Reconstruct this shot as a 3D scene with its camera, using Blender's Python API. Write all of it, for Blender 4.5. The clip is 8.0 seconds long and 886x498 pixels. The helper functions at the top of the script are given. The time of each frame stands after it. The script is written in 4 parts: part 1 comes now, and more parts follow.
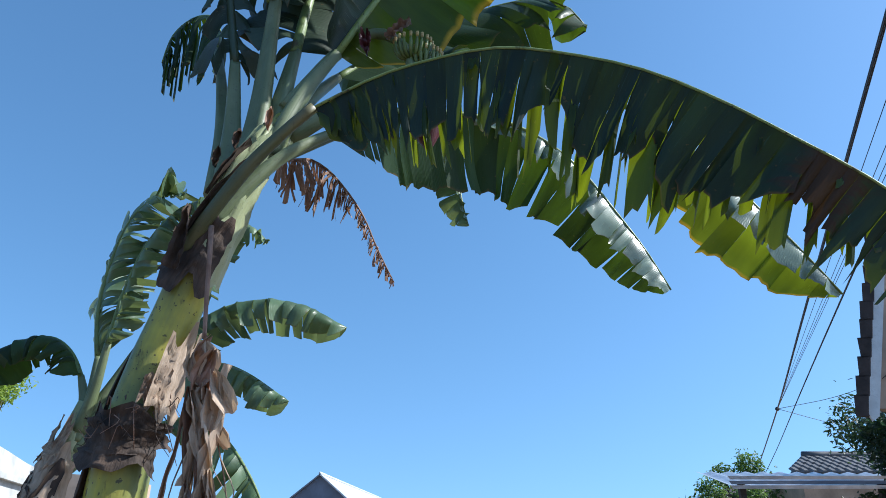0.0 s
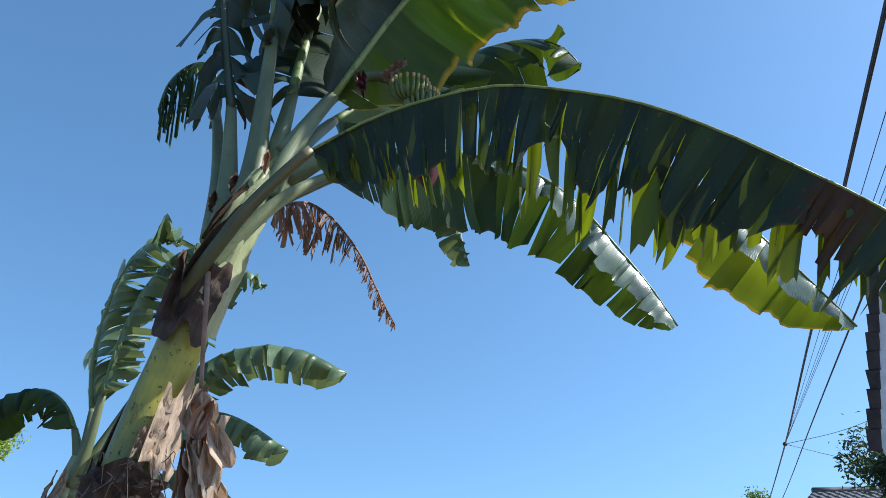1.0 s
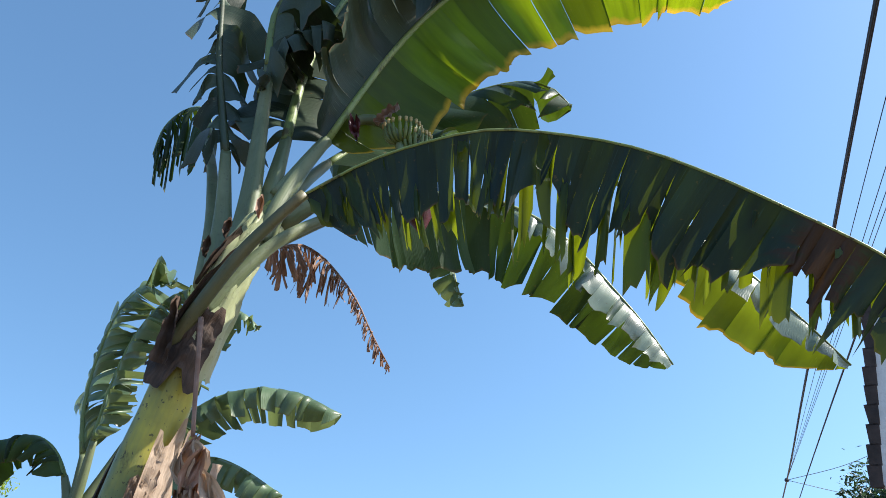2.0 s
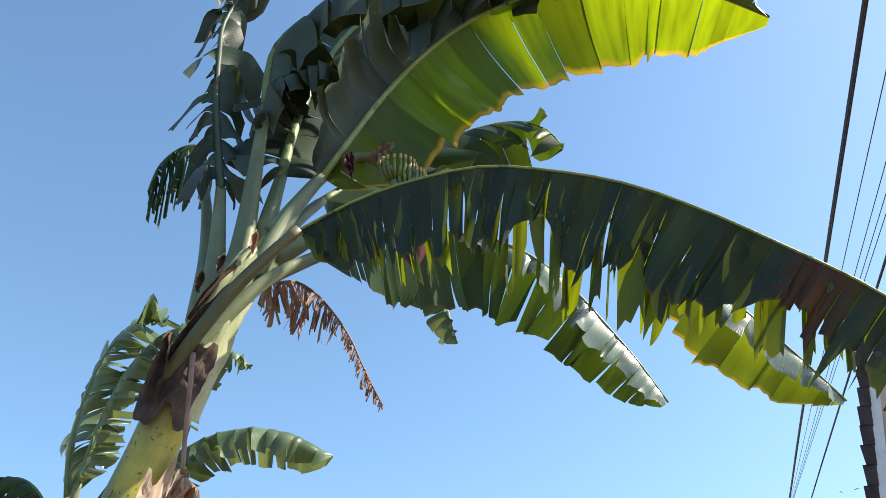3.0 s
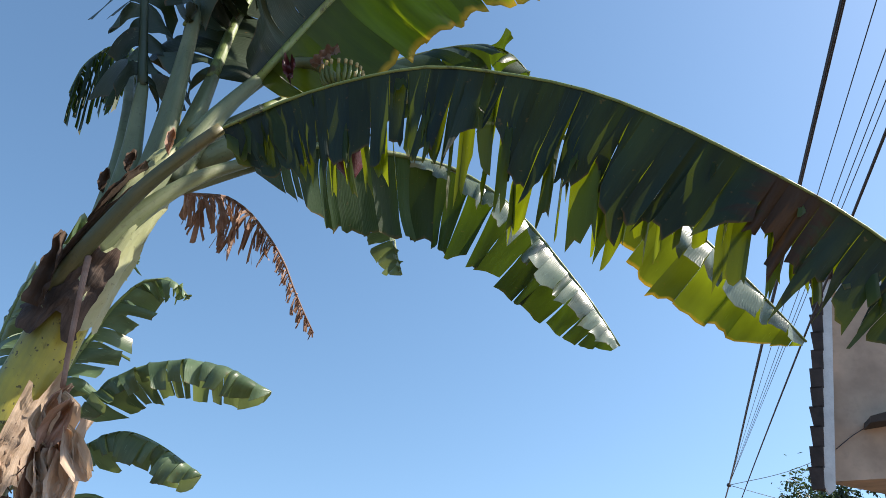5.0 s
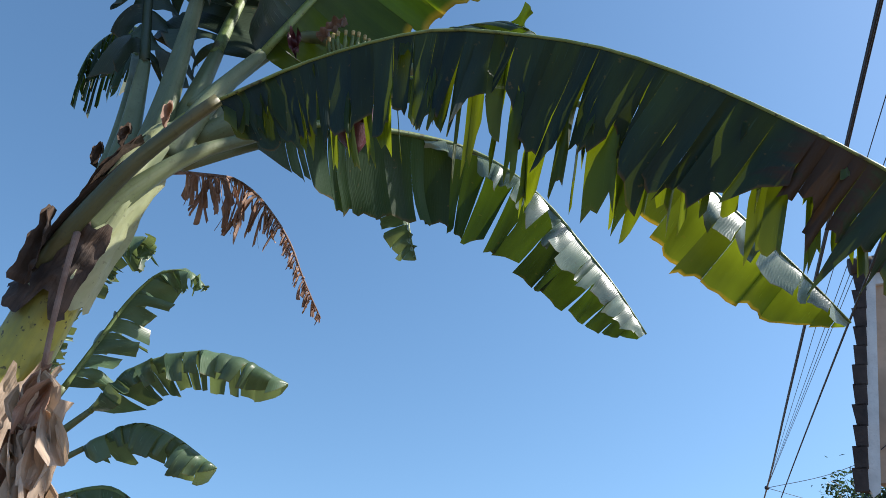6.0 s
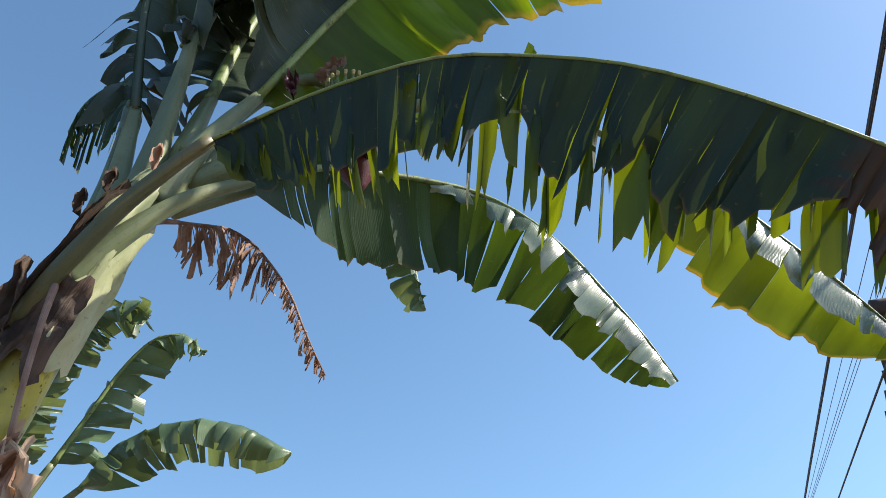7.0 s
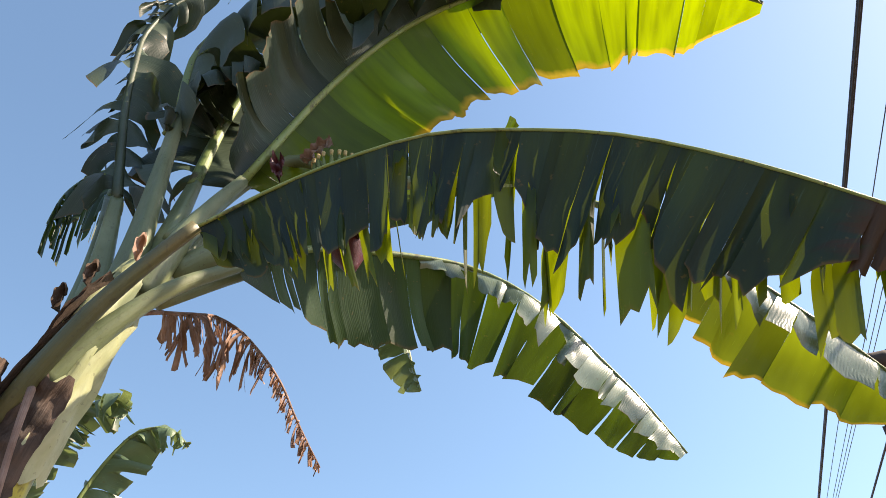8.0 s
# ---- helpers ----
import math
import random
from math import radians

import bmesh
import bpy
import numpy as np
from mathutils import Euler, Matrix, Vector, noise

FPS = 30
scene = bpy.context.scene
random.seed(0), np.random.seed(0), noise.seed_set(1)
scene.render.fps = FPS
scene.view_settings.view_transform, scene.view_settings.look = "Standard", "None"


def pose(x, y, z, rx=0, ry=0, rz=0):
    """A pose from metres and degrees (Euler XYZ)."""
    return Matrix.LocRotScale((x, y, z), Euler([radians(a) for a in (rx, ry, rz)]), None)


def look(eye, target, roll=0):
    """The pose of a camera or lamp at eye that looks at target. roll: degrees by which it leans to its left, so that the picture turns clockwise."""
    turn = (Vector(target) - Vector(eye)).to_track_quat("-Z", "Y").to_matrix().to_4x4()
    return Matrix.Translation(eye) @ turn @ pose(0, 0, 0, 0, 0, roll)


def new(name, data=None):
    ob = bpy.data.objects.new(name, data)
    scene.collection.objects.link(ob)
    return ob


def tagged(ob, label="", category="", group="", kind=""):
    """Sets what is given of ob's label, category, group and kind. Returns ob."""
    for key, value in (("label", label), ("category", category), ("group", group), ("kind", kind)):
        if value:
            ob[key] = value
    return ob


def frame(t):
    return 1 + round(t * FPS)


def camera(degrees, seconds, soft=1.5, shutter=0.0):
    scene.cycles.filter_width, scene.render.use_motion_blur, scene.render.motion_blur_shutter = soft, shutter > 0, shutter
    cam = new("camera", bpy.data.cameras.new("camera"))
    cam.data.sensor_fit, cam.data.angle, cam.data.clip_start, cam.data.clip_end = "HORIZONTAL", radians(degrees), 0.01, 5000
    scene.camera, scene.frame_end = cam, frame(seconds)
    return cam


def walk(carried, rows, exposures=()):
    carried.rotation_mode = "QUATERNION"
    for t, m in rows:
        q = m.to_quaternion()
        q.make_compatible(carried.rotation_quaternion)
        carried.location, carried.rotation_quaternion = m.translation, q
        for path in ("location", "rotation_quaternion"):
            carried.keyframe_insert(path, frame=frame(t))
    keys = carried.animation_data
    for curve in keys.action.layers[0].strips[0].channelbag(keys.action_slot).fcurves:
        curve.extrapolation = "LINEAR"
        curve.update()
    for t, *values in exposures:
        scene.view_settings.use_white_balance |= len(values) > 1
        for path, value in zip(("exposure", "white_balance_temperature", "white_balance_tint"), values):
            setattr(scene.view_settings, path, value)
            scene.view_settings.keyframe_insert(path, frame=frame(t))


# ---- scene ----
cam = camera(65.8, 8.0, 0.7)
PATH = [
    (0, (0.12, -0.122, 1.402), (0.067, 1.725, 2.166), 0.4),
    (0.5, (0.114, -0.116, 1.406), (0.056, 1.707, 2.228), -0.1),
    (1, (0.101, -0.072, 1.425), (0.058, 1.727, 2.297), -1.1),
    (1.5, (0.113, -0.09, 1.444), (0.075, 1.685, 2.363), -1.6),
    (3, (0.104, -0.084, 1.423), (0.104, 1.608, 2.49), -2.3),
    (3.5, (0.124, -0.033, 1.387), (0.155, 1.632, 2.494), -1.0),
    (4, (0.177, 0.049, 1.407), (0.168, 1.742, 2.473), 0.5),
    (4.5, (0.218, 0.113, 1.406), (0.215, 1.839, 2.417), 1.0),
    (5, (0.221, 0.214, 1.421), (0.305, 1.968, 2.378), -0.7),
    (6.5, (0.327, 0.489, 1.429), (0.281, 2.244, 2.386), 0.7),
    (7, (0.261, 0.585, 1.465), (0.252, 2.246, 2.579), -1.5),
    (7.5, (0.268, 0.561, 1.5), (0.243, 2.163, 2.697), -2.8),
    (8, (0.221, 0.621, 1.522), (0.275, 2.16, 2.799), -5.5),
]
walk(cam, [(t, look(eye, target, roll)) for t, eye, target, roll in PATH],
     [(0, 0.55, 5800, 8), (1.5, 0.72, 6300, 10), (2.8, 1.08, 7000, 13), (3.5, 1.08, 7250, 15), (4.5, 0.98, 7200, 14), (5, 0.78, 7050, 14), (6.5, 0.55, 6350, 11), (7.2, 0.95, 7200, 14), (8, 1.25, 8100, 19)])

# ---- light ----
SUN = Vector((0.73, -0.02, 0.68)).normalized()
world = bpy.data.worlds.new("world")
scene.world = world
world.use_nodes = True
wn = world.node_tree.nodes
sky = wn.new("ShaderNodeTexSky")
sky.sky_type = "NISHITA"
sky.sun_disc = False
sky.sun_elevation = math.asin(SUN.z)
sky.sun_rotation = math.atan2(SUN.x, SUN.y)
sky.air_density, sky.dust_density, sky.ozone_density = 1.0, 1.0, 2.5
sky.altitude = 600
wn["Background"].inputs[1].default_value = 0.15
# the haze layer near the horizon is thin here: the sky is looked up a little higher than it is seen
coord, lift, clear = wn.new("ShaderNodeTexCoord"), wn.new("ShaderNodeVectorMath"), wn.new("ShaderNodeVectorMath")
lift.operation, clear.operation = "MULTIPLY_ADD", "NORMALIZE"
lift.inputs[1].default_value, lift.inputs[2].default_value = (1, 1, 0.85), (0, 0, 0.2)
world.node_tree.links.new(coord.outputs["Generated"], lift.inputs[0])
world.node_tree.links.new(lift.outputs[0], clear.inputs[0])
world.node_tree.links.new(clear.outputs[0], sky.inputs["Vector"])
deep = wn.new("ShaderNodeHueSaturation")
deep.inputs["Hue"].default_value = 0.491
deep.inputs["Saturation"].default_value = 1.1
world.node_tree.links.new(sky.outputs[0], deep.inputs["Color"])
world.node_tree.links.new(deep.outputs[0], wn["Background"].inputs[0])
sun = new("sun", bpy.data.lights.new("sun", "SUN"))
sun.data.energy, sun.data.angle, sun.data.color = 5.0, radians(0.5), (1.0, 0.95, 0.87)
sun.matrix_world = look((0, 0, 0), -SUN)


# ---- materials ----
class Nodes:
    """A short way to write a node material."""

    def __init__(self, name):
        self.mat = bpy.data.materials.new(name)
        self.mat.use_nodes = True
        self.tree = self.mat.node_tree
        self.bsdf = self.tree.nodes["Principled BSDF"]
        self.out = self.tree.nodes["Material Output"]

    def node(self, kind, **values):
        n = self.tree.nodes.new("ShaderNode" + kind)
        for k, v in values.items():
            if k in n.inputs:
                self.put(n.inputs[k], v)
        return n

    def put(self, socket, v):
        if isinstance(v, bpy.types.NodeSocket):
            self.tree.links.new(v, socket)
        elif isinstance(v, tuple) and len(v) == 3 and socket.type == "RGBA":
            socket.default_value = (*v, 1)
        else:
            socket.default_value = v

    def uv(self, scale=(1, 1, 1)):
        n = self.node("Mapping", Scale=scale)
        self.put(n.inputs[0], self.tree.nodes.new("ShaderNodeTexCoord").outputs["UV"])
        return n.outputs[0]

    def obj(self, scale=(1, 1, 1)):
        n = self.node("Mapping", Scale=scale)
        self.put(n.inputs[0], self.tree.nodes.new("ShaderNodeTexCoord").outputs["Object"])
        return n.outputs[0]

    def noise(self, vector, scale, detail=4.0, rough=0.55):
        n = self.node("TexNoise", Scale=scale, Detail=detail, Roughness=rough)
        self.put(n.inputs["Vector"], vector)
        return n.outputs[0]

    def ramp(self, fac, *stops):
        n = self.tree.nodes.new("ShaderNodeValToRGB")
        e = n.color_ramp.elements
        while len(e) < len(stops):
            e.new(0.5)
        for el, (p, c) in zip(e, stops):
            el.position, el.color = p, (*c, 1) if isinstance(c, tuple) else (c, c, c, 1)
        self.put(n.inputs[0], fac)
        return n.outputs[0]

    def mix(self, fac, a, b, blend="MIX"):
        n = self.tree.nodes.new("ShaderNodeMix")
        n.data_type, n.blend_type = "RGBA", blend
        self.put(n.inputs[0], fac)
        self.put(n.inputs[6], a)
        self.put(n.inputs[7], b)
        return n.outputs[2]

    def math(self, op, a, b=0.0):
        n = self.tree.nodes.new("ShaderNodeMath")
        n.operation = op
        self.put(n.inputs[0], a)
        self.put(n.inputs[1], b)
        return n.outputs[0]

    def bump(self, height, strength=0.3, distance=0.01):
        n = self.node("Bump", Strength=strength, Distance=distance, Height=height)
        self.put(self.bsdf.inputs["Normal"], n.outputs[0])
        return n.outputs[0]

    def set(self, **values):
        for k, v in values.items():
            self.put(self.bsdf.inputs[k.replace("_", " ")], v)
        return self


def leaf_material(name, dark, light, glow, through_part=0.4, rough=0.38, edge=0.0, edge_colour=(0.55, 0.36, 0.03), brown=None, veins=9.0, gloss=0.0):
    """Banana blade: cross veins, blotches, a waxy gloss, light that comes through; u runs along the rib in metres, v from rib to margin."""
    m = Nodes(name)
    uv = m.uv((1, 1, 1))
    sep = m.node("SeparateXYZ", Vector=uv)
    u, v = sep.outputs[0], sep.outputs[1]
    vein = m.math("SINE", m.math("MULTIPLY", m.math("ADD", u, m.math("MULTIPLY", m.noise(m.uv((22, 2.5, 1)), 1.0), 0.03)), 6.283 * 1000 / veins))
    streak = m.noise(m.uv((60, 1.2, 1)), 1.0, 3.0)
    blot = m.noise(m.obj(), 5.0, 5.0)
    col = m.mix(m.ramp(blot, (0.3, 0.0), (0.72, 1.0)), dark, light)
    col = m.mix(m.ramp(streak, (0.45, 0.0), (0.75, 0.55)), col, light)
    glowing = m.mix(m.ramp(m.noise(m.uv((14, 1.0, 1)), 1.0, 2.0), (0.35, 0.0), (0.7, 1.0)), glow, tuple(0.55 * c for c in glow))
    piece = m.node("NewGeometry").outputs["Random Per Island"]
    col = m.mix(m.ramp(piece, (0.0, 0.75), (0.5, 0.0), (1.0, 0.0)), col, tuple(0.55 * c for c in dark))
    col = m.mix(m.ramp(piece, (0.55, 0.0), (1.0, 0.6)), col, tuple(1.25 * c for c in light))
    glowing = m.mix(m.ramp(m.math("FRACT", m.math("MULTIPLY", piece, 7.0)), (0.0, 0.8), (0.75, 0.0)), glowing, tuple(0.22 * c for c in glow))
    scratch = m.ramp(m.noise(m.uv((170, 2.2, 1)), 1.0, 2.0), (0.66, 0.0), (0.72, 0.55))
    col = m.mix(scratch, col, tuple(min(1.0, 2.6 * c) for c in light))
    specks = m.ramp(m.noise(m.obj(), 42.0, 2.0), (0.69, 0.0), (0.74, 1.0))
    col = m.mix(m.math("MULTIPLY", specks, 0.5), col, (0.16, 0.10, 0.04))
    if edge:
        rim = m.ramp(m.math("ADD", v, m.math("MULTIPLY", m.math("SUBTRACT", m.noise(m.uv((7, 2, 1)), 1.0), 0.5), 0.16)), (1.0 - edge, 0.0), (1.0 - edge * 0.3, 1.0))
        col = m.mix(rim, col, edge_colour)
        glowing = m.mix(rim, glowing, tuple(1.2 * c for c in edge_colour))
    margin = m.ramp(m.math("ADD", v, m.math("MULTIPLY", m.math("SUBTRACT", m.noise(m.uv((16, 3, 1)), 1.0), 0.5), 0.12)), (0.965, 0.0), (1.0, 1.0))
    col = m.mix(m.math("MULTIPLY", margin, 0.7), col, (0.13, 0.075, 0.03))
    if brown:
        a, b = brown
        near = m.math("MULTIPLY", m.math("SUBTRACT", m.noise(m.uv((9, 6, 1)), 1.0), 0.5), 0.22)
        where = m.math("ADD", u, near)
        dead = m.math("MULTIPLY", m.ramp(m.math("MULTIPLY", where, 0.25), (a * 0.25 - 0.01, 0.0), (a * 0.25 + 0.006, 1.0)),
                      m.ramp(m.math("MULTIPLY", where, 0.25), (b * 0.25 - 0.006, 1.0), (b * 0.25 + 0.006, 0.0)))
        col = m.mix(dead, col, (0.05, 0.028, 0.016))
        glowing = m.mix(dead, glowing, (0.16, 0.075, 0.006))
    h = m.math("ADD", m.math("MULTIPLY", vein, 0.16), m.math("MULTIPLY", streak, 1.3))
    m.bump(h, 0.22, 0.004)
    m.set(Base_Color=col, Roughness=m.ramp(blot, (0.3, rough - 0.08), (0.8, rough + 0.12)), Coat_Weight=0.05, Coat_Roughness=0.2)
    m.bsdf.inputs["Specular IOR Level"].default_value = gloss or 0.42
    tr = m.node("BsdfTranslucent", Color=glowing)
    mixer = m.node("MixShader", Fac=through_part)
    m.put(mixer.inputs[1], m.bsdf.outputs[0])
    m.put(mixer.inputs[2], tr.outputs[0])
    m.put(m.out.inputs[0], mixer.outputs[0])
    return m.mat


LEAF = leaf_material("banana_leaf", (0.014, 0.036, 0.018), (0.03, 0.062, 0.025), (0.15, 0.25, 0.01), through_part=0.2, rough=0.5, gloss=0.22)
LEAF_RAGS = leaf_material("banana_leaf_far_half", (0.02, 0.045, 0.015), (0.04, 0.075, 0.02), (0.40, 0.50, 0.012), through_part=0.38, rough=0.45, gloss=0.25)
# near half: shade from the far half is put into this near-black teal
LEAF_MAIN = leaf_material("banana_leaf_browned_shaded", (0.007, 0.019, 0.019), (0.013, 0.030, 0.028), (0.30, 0.42, 0.010), through_part=0.12, rough=0.52, gloss=0.2, brown=(1.93, 2.12))
LEAF_YELLOW = leaf_material("banana_leaf_yellow_margin", (0.02, 0.045, 0.015), (0.04, 0.075, 0.02), (0.46, 0.60, 0.008), edge=0.09, through_part=0.5, gloss=0.2)
# paler than LEAF: the sunlit sheen of the back leaves is mixed into the colour
LEAF_BACK = leaf_material("banana_leaf_sunlit_pale", (0.05, 0.10, 0.05), (0.13, 0.20, 0.11), (0.28, 0.36, 0.10), rough=0.38, through_part=0.3, gloss=0.5)
# glossy, and the sun's white sheen is also put into the pale base colour
LEAF_SHEEN = leaf_material("banana_leaf_painted_sheen", (0.09, 0.14, 0.09), (0.20, 0.26, 0.18), (0.2, 0.28, 0.06), rough=0.3, through_part=0.15, gloss=0.85)
# crown leaves in shade: the shade is painted as a dull grey-green, hardly translucent
LEAF_SHADED = leaf_material("banana_leaf_shaded", (0.02, 0.036, 0.022), (0.05, 0.073, 0.045), (0.10, 0.15, 0.02), rough=0.5, through_part=0.08, gloss=0.25)
LEAF_RIGHT = leaf_material("banana_leaf_yellowing", (0.045, 0.09, 0.02), (0.09, 0.14, 0.03), (0.40, 0.50, 0.02), edge=0.06, through_part=0.4, gloss=0.25)


def dead_material(name, a, b, glow=(0.3, 0.14, 0.05), through_part=0.22):
    m = Nodes(name)
    fibre = m.noise(m.uv((80, 3, 1)), 1.0, 5.0)
    patch = m.noise(m.obj(), 9.0, 5.0)
    col = m.mix(m.ramp(patch, (0.35, 0.0), (0.68, 1.0)), a, b)
    col = m.mix(m.ramp(fibre, (0.4, 0.0), (0.7, 0.6)), col, tuple(0.45 * c for c in a))
    m.bump(m.math("ADD", fibre, m.math("MULTIPLY", patch, 2.0)), 0.6, 0.008)
    m.set(Base_Color=col, Roughness=0.78)
    tr = m.node("BsdfTranslucent", Color=glow)
    mixer = m.node("MixShader", Fac=through_part)
    m.put(mixer.inputs[1], m.bsdf.outputs[0])
    m.put(mixer.inputs[2], tr.outputs[0])
    m.put(m.out.inputs[0], mixer.outputs[0])
    return m.mat


DRY = dead_material("dry_leaf", (0.30, 0.165, 0.11), (0.58, 0.40, 0.31))
DRY_PALE = dead_material("dry_leaf_pale", (0.50, 0.36, 0.25), (0.76, 0.61, 0.47), (0.5, 0.34, 0.2), 0.32)
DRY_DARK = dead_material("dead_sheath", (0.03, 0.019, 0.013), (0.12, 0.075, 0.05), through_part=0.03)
DRY_GREY = dead_material("dead_sheath_grey", (0.24, 0.155, 0.10), (0.55, 0.43, 0.30), through_part=0.05)


def stem_material(name, greens, yellows, spots=0.8):
    """Pseudostem skin: fibres along it, yellow and dark patches, dry scars."""
    m = Nodes(name)
    fibre = m.noise(m.uv((55, 2.0, 1)), 1.0, 5.0)
    big = m.noise(m.obj((1, 1, 0.6)), 4.2, 5.0)
    dirt = m.noise(m.obj((1, 1, 0.5)), 13.0, 6.0, 0.65)
    col = m.mix(m.ramp(big, (0.43, 0.0), (0.62, 1.0)), greens, yellows)
    col = m.mix(m.ramp(fibre, (0.42, 0.0), (0.75, 0.45)), col, tuple(min(1.0, 1.35 * c) for c in greens))
    col = m.mix(m.ramp(dirt, (0.57, 0.0), (0.68, spots)), col, (0.05, 0.035, 0.025))
    dots = m.noise(m.obj((1, 1, 0.8)), 60.0, 2.0)
    col = m.mix(m.ramp(dots, (0.64, 0.0), (0.68, spots)), col, (0.035, 0.025, 0.018))
    m.bump(m.math("ADD", m.math("MULTIPLY", fibre, 0.7), dirt), 0.4, 0.006)
    m.set(Base_Color=col, Roughness=m.ramp(dirt, (0.4, 0.42), (0.8, 0.75)))
    return m.mat


STEM = stem_material("pseudostem", (0.16, 0.18, 0.05), (0.46, 0.40, 0.05))
STEM_TOP = stem_material("pseudostem_crown", (0.26, 0.29, 0.14), (0.46, 0.46, 0.27), 0.3)
PETIOLE = stem_material("petiole", (0.11, 0.14, 0.065), (0.18, 0.21, 0.105), 0.25)
RIB = stem_material("midrib", (0.12, 0.18, 0.05), (0.18, 0.24, 0.08))
RIB_PALE = stem_material("midrib_pale", (0.18, 0.25, 0.07), (0.26, 0.32, 0.11))
RIB_DARK = stem_material("midrib_dark", (0.035, 0.055, 0.025), (0.06, 0.08, 0.035), 0.3)
PETIOLE_OLIVE = stem_material("petiole_olive", (0.075, 0.08, 0.03), (0.125, 0.11, 0.045), 0.3)


def plain(name, colour, rough=0.7, scale=8.0, vary=0.35, metal=0.0, bump=0.3):
    m = Nodes(name)
    n1, n2 = m.noise(m.obj(), scale, 6.0), m.noise(m.obj(), scale * 9, 4.0)
    c = m.mix(m.ramp(n1, (0.3, 0.0), (0.7, 1.0)), tuple((1 - vary) * x for x in colour), tuple(min(1.0, (1 + vary * 0.6) * x) for x in colour))
    c = m.mix(m.ramp(n2, (0.5, 0.0), (0.8, 0.4)), c, tuple(0.6 * x for x in colour))
    m.bump(m.math("ADD", n1, m.math("MULTIPLY", n2, 0.4)), bump, 0.01)
    m.set(Base_Color=c, Roughness=rough, Metallic=metal)
    return m.mat


BRACT = plain("bract", (0.085, 0.014, 0.014), 0.45, 20.0)
BRACT_PINK = plain("bract_inside", (0.22, 0.14, 0.10), 0.5, 20.0)
FRUIT = plain("green_banana", (0.12, 0.16, 0.035), 0.4, 30.0)
FLOWER = plain("banana_flower", (0.45, 0.33, 0.12), 0.6, 30.0)
SOIL = plain("soil", (0.16, 0.12, 0.085), 0.95, 1.5)
GRASS = plain("grass_blades", (0.07, 0.12, 0.03), 0.6, 2.0)
PLASTER = plain("grey_plaster", (0.56, 0.41, 0.30), 0.9, 1.6, 0.4)
WHITE = plain("white_paint", (0.72, 0.72, 0.70), 0.6, 6.0, 0.15)
OLD_WHITE = plain("weathered_whitewash", (0.55, 0.55, 0.52), 0.9, 3.0, 0.55)
TILE = plain("dark_roof_tile", (0.05, 0.036, 0.031), 0.8, 9.0, 0.5)
TILE_GREY = plain("grey_roof_tile", (0.10, 0.10, 0.105), 0.7, 6.0, 0.4)
METAL = plain("zinc_sheet", (0.55, 0.56, 0.58), 0.35, 5.0, 0.25, 0.8)
BLUE_GREY = plain("slate_blue_wall", (0.17, 0.19, 0.23), 0.8, 2.0, 0.2)
ROOF_LIGHT = plain("sunlit_sheet_roof", (0.52, 0.55, 0.58), 0.5, 3.0, 0.2)
CABLE = plain("black_cable", (0.03, 0.03, 0.035), 0.5, 30.0)
BARK = plain("bark", (0.12, 0.09, 0.06), 0.9, 12.0)
DARK = plain("dark_timber", (0.06, 0.045, 0.035), 0.8, 8.0)


def foliage(name, a, b):
    m = Nodes(name)
    isl = m.node("NewGeometry").outputs["Random Per Island"]
    m.set(Base_Color=m.mix(isl, a, b), Roughness=0.45)
    tr = m.node("BsdfTranslucent", Color=tuple(2.5 * c for c in b))
    mixer = m.node("MixShader", Fac=0.3)
    m.put(mixer.inputs[1], m.bsdf.outputs[0])
    m.put(mixer.inputs[2], tr.outputs[0])
    m.put(m.out.inputs[0], mixer.outputs[0])
    return m.mat


TREE_DARK = foliage("dark_tree_leaf", (0.008, 0.02, 0.007), (0.025, 0.048, 0.013))
TREE_GREEN = foliage("green_tree_leaf", (0.035, 0.07, 0.02), (0.09, 0.15, 0.03))
TREE_LIGHT = foliage("yellow_green_leaflet", (0.10, 0.16, 0.02), (0.22, 0.30, 0.04))


# ---- mesh helpers ----
def part(name, bm, material, parent=None, label="", smooth=True):
    me = bpy.data.meshes.new(name)
    bm.to_mesh(me)
    bm.free()
    me.materials.append(material)
    if smooth:
        me.polygons.foreach_set("use_smooth", [True] * len(me.polygons))
    ob = new(name, me)
    ob.parent = parent
    if label:
        tagged(ob, label)
    return ob


def thing(name, label, category, group="", kind=""):
    """An Empty at the thing's base; its parts are given in world places, so it stands at the origin of its meshes."""
    ob = new(name)
    ob.empty_display_size = 0.1
    return tagged(ob, label, category, group, kind)


def spline(pts, n):
    """n + 1 places, evenly spaced, on a smooth line through the points."""
    p = [Vector(q) for q in pts]
    p = [p[0] * 2 - p[1], *p, p[-1] * 2 - p[-2]]
    fine = []
    for i in range(1, len(p) - 2):
        a, b, c, d = p[i - 1:i + 3]
        for k in range(24):
            t = k / 24
            fine.append(0.5 * (2 * b + (c - a) * t + (2 * a - 5 * b + 4 * c - d) * t * t + (3 * b - a - 3 * c + d) * t ** 3))
    fine.append(p[-2])
    run = [0.0]
    for a, b in zip(fine, fine[1:]):
        run.append(run[-1] + (b - a).length)
    out, k = [], 0
    for i in range(n + 1):
        want = run[-1] * i / n
        while k < len(fine) - 2 and run[k + 1] < want:
            k += 1
        f = (want - run[k]) / max(run[k + 1] - run[k], 1e-9)
        out.append(fine[k].lerp(fine[k + 1], min(1.0, f)))
    return out, run[-1]


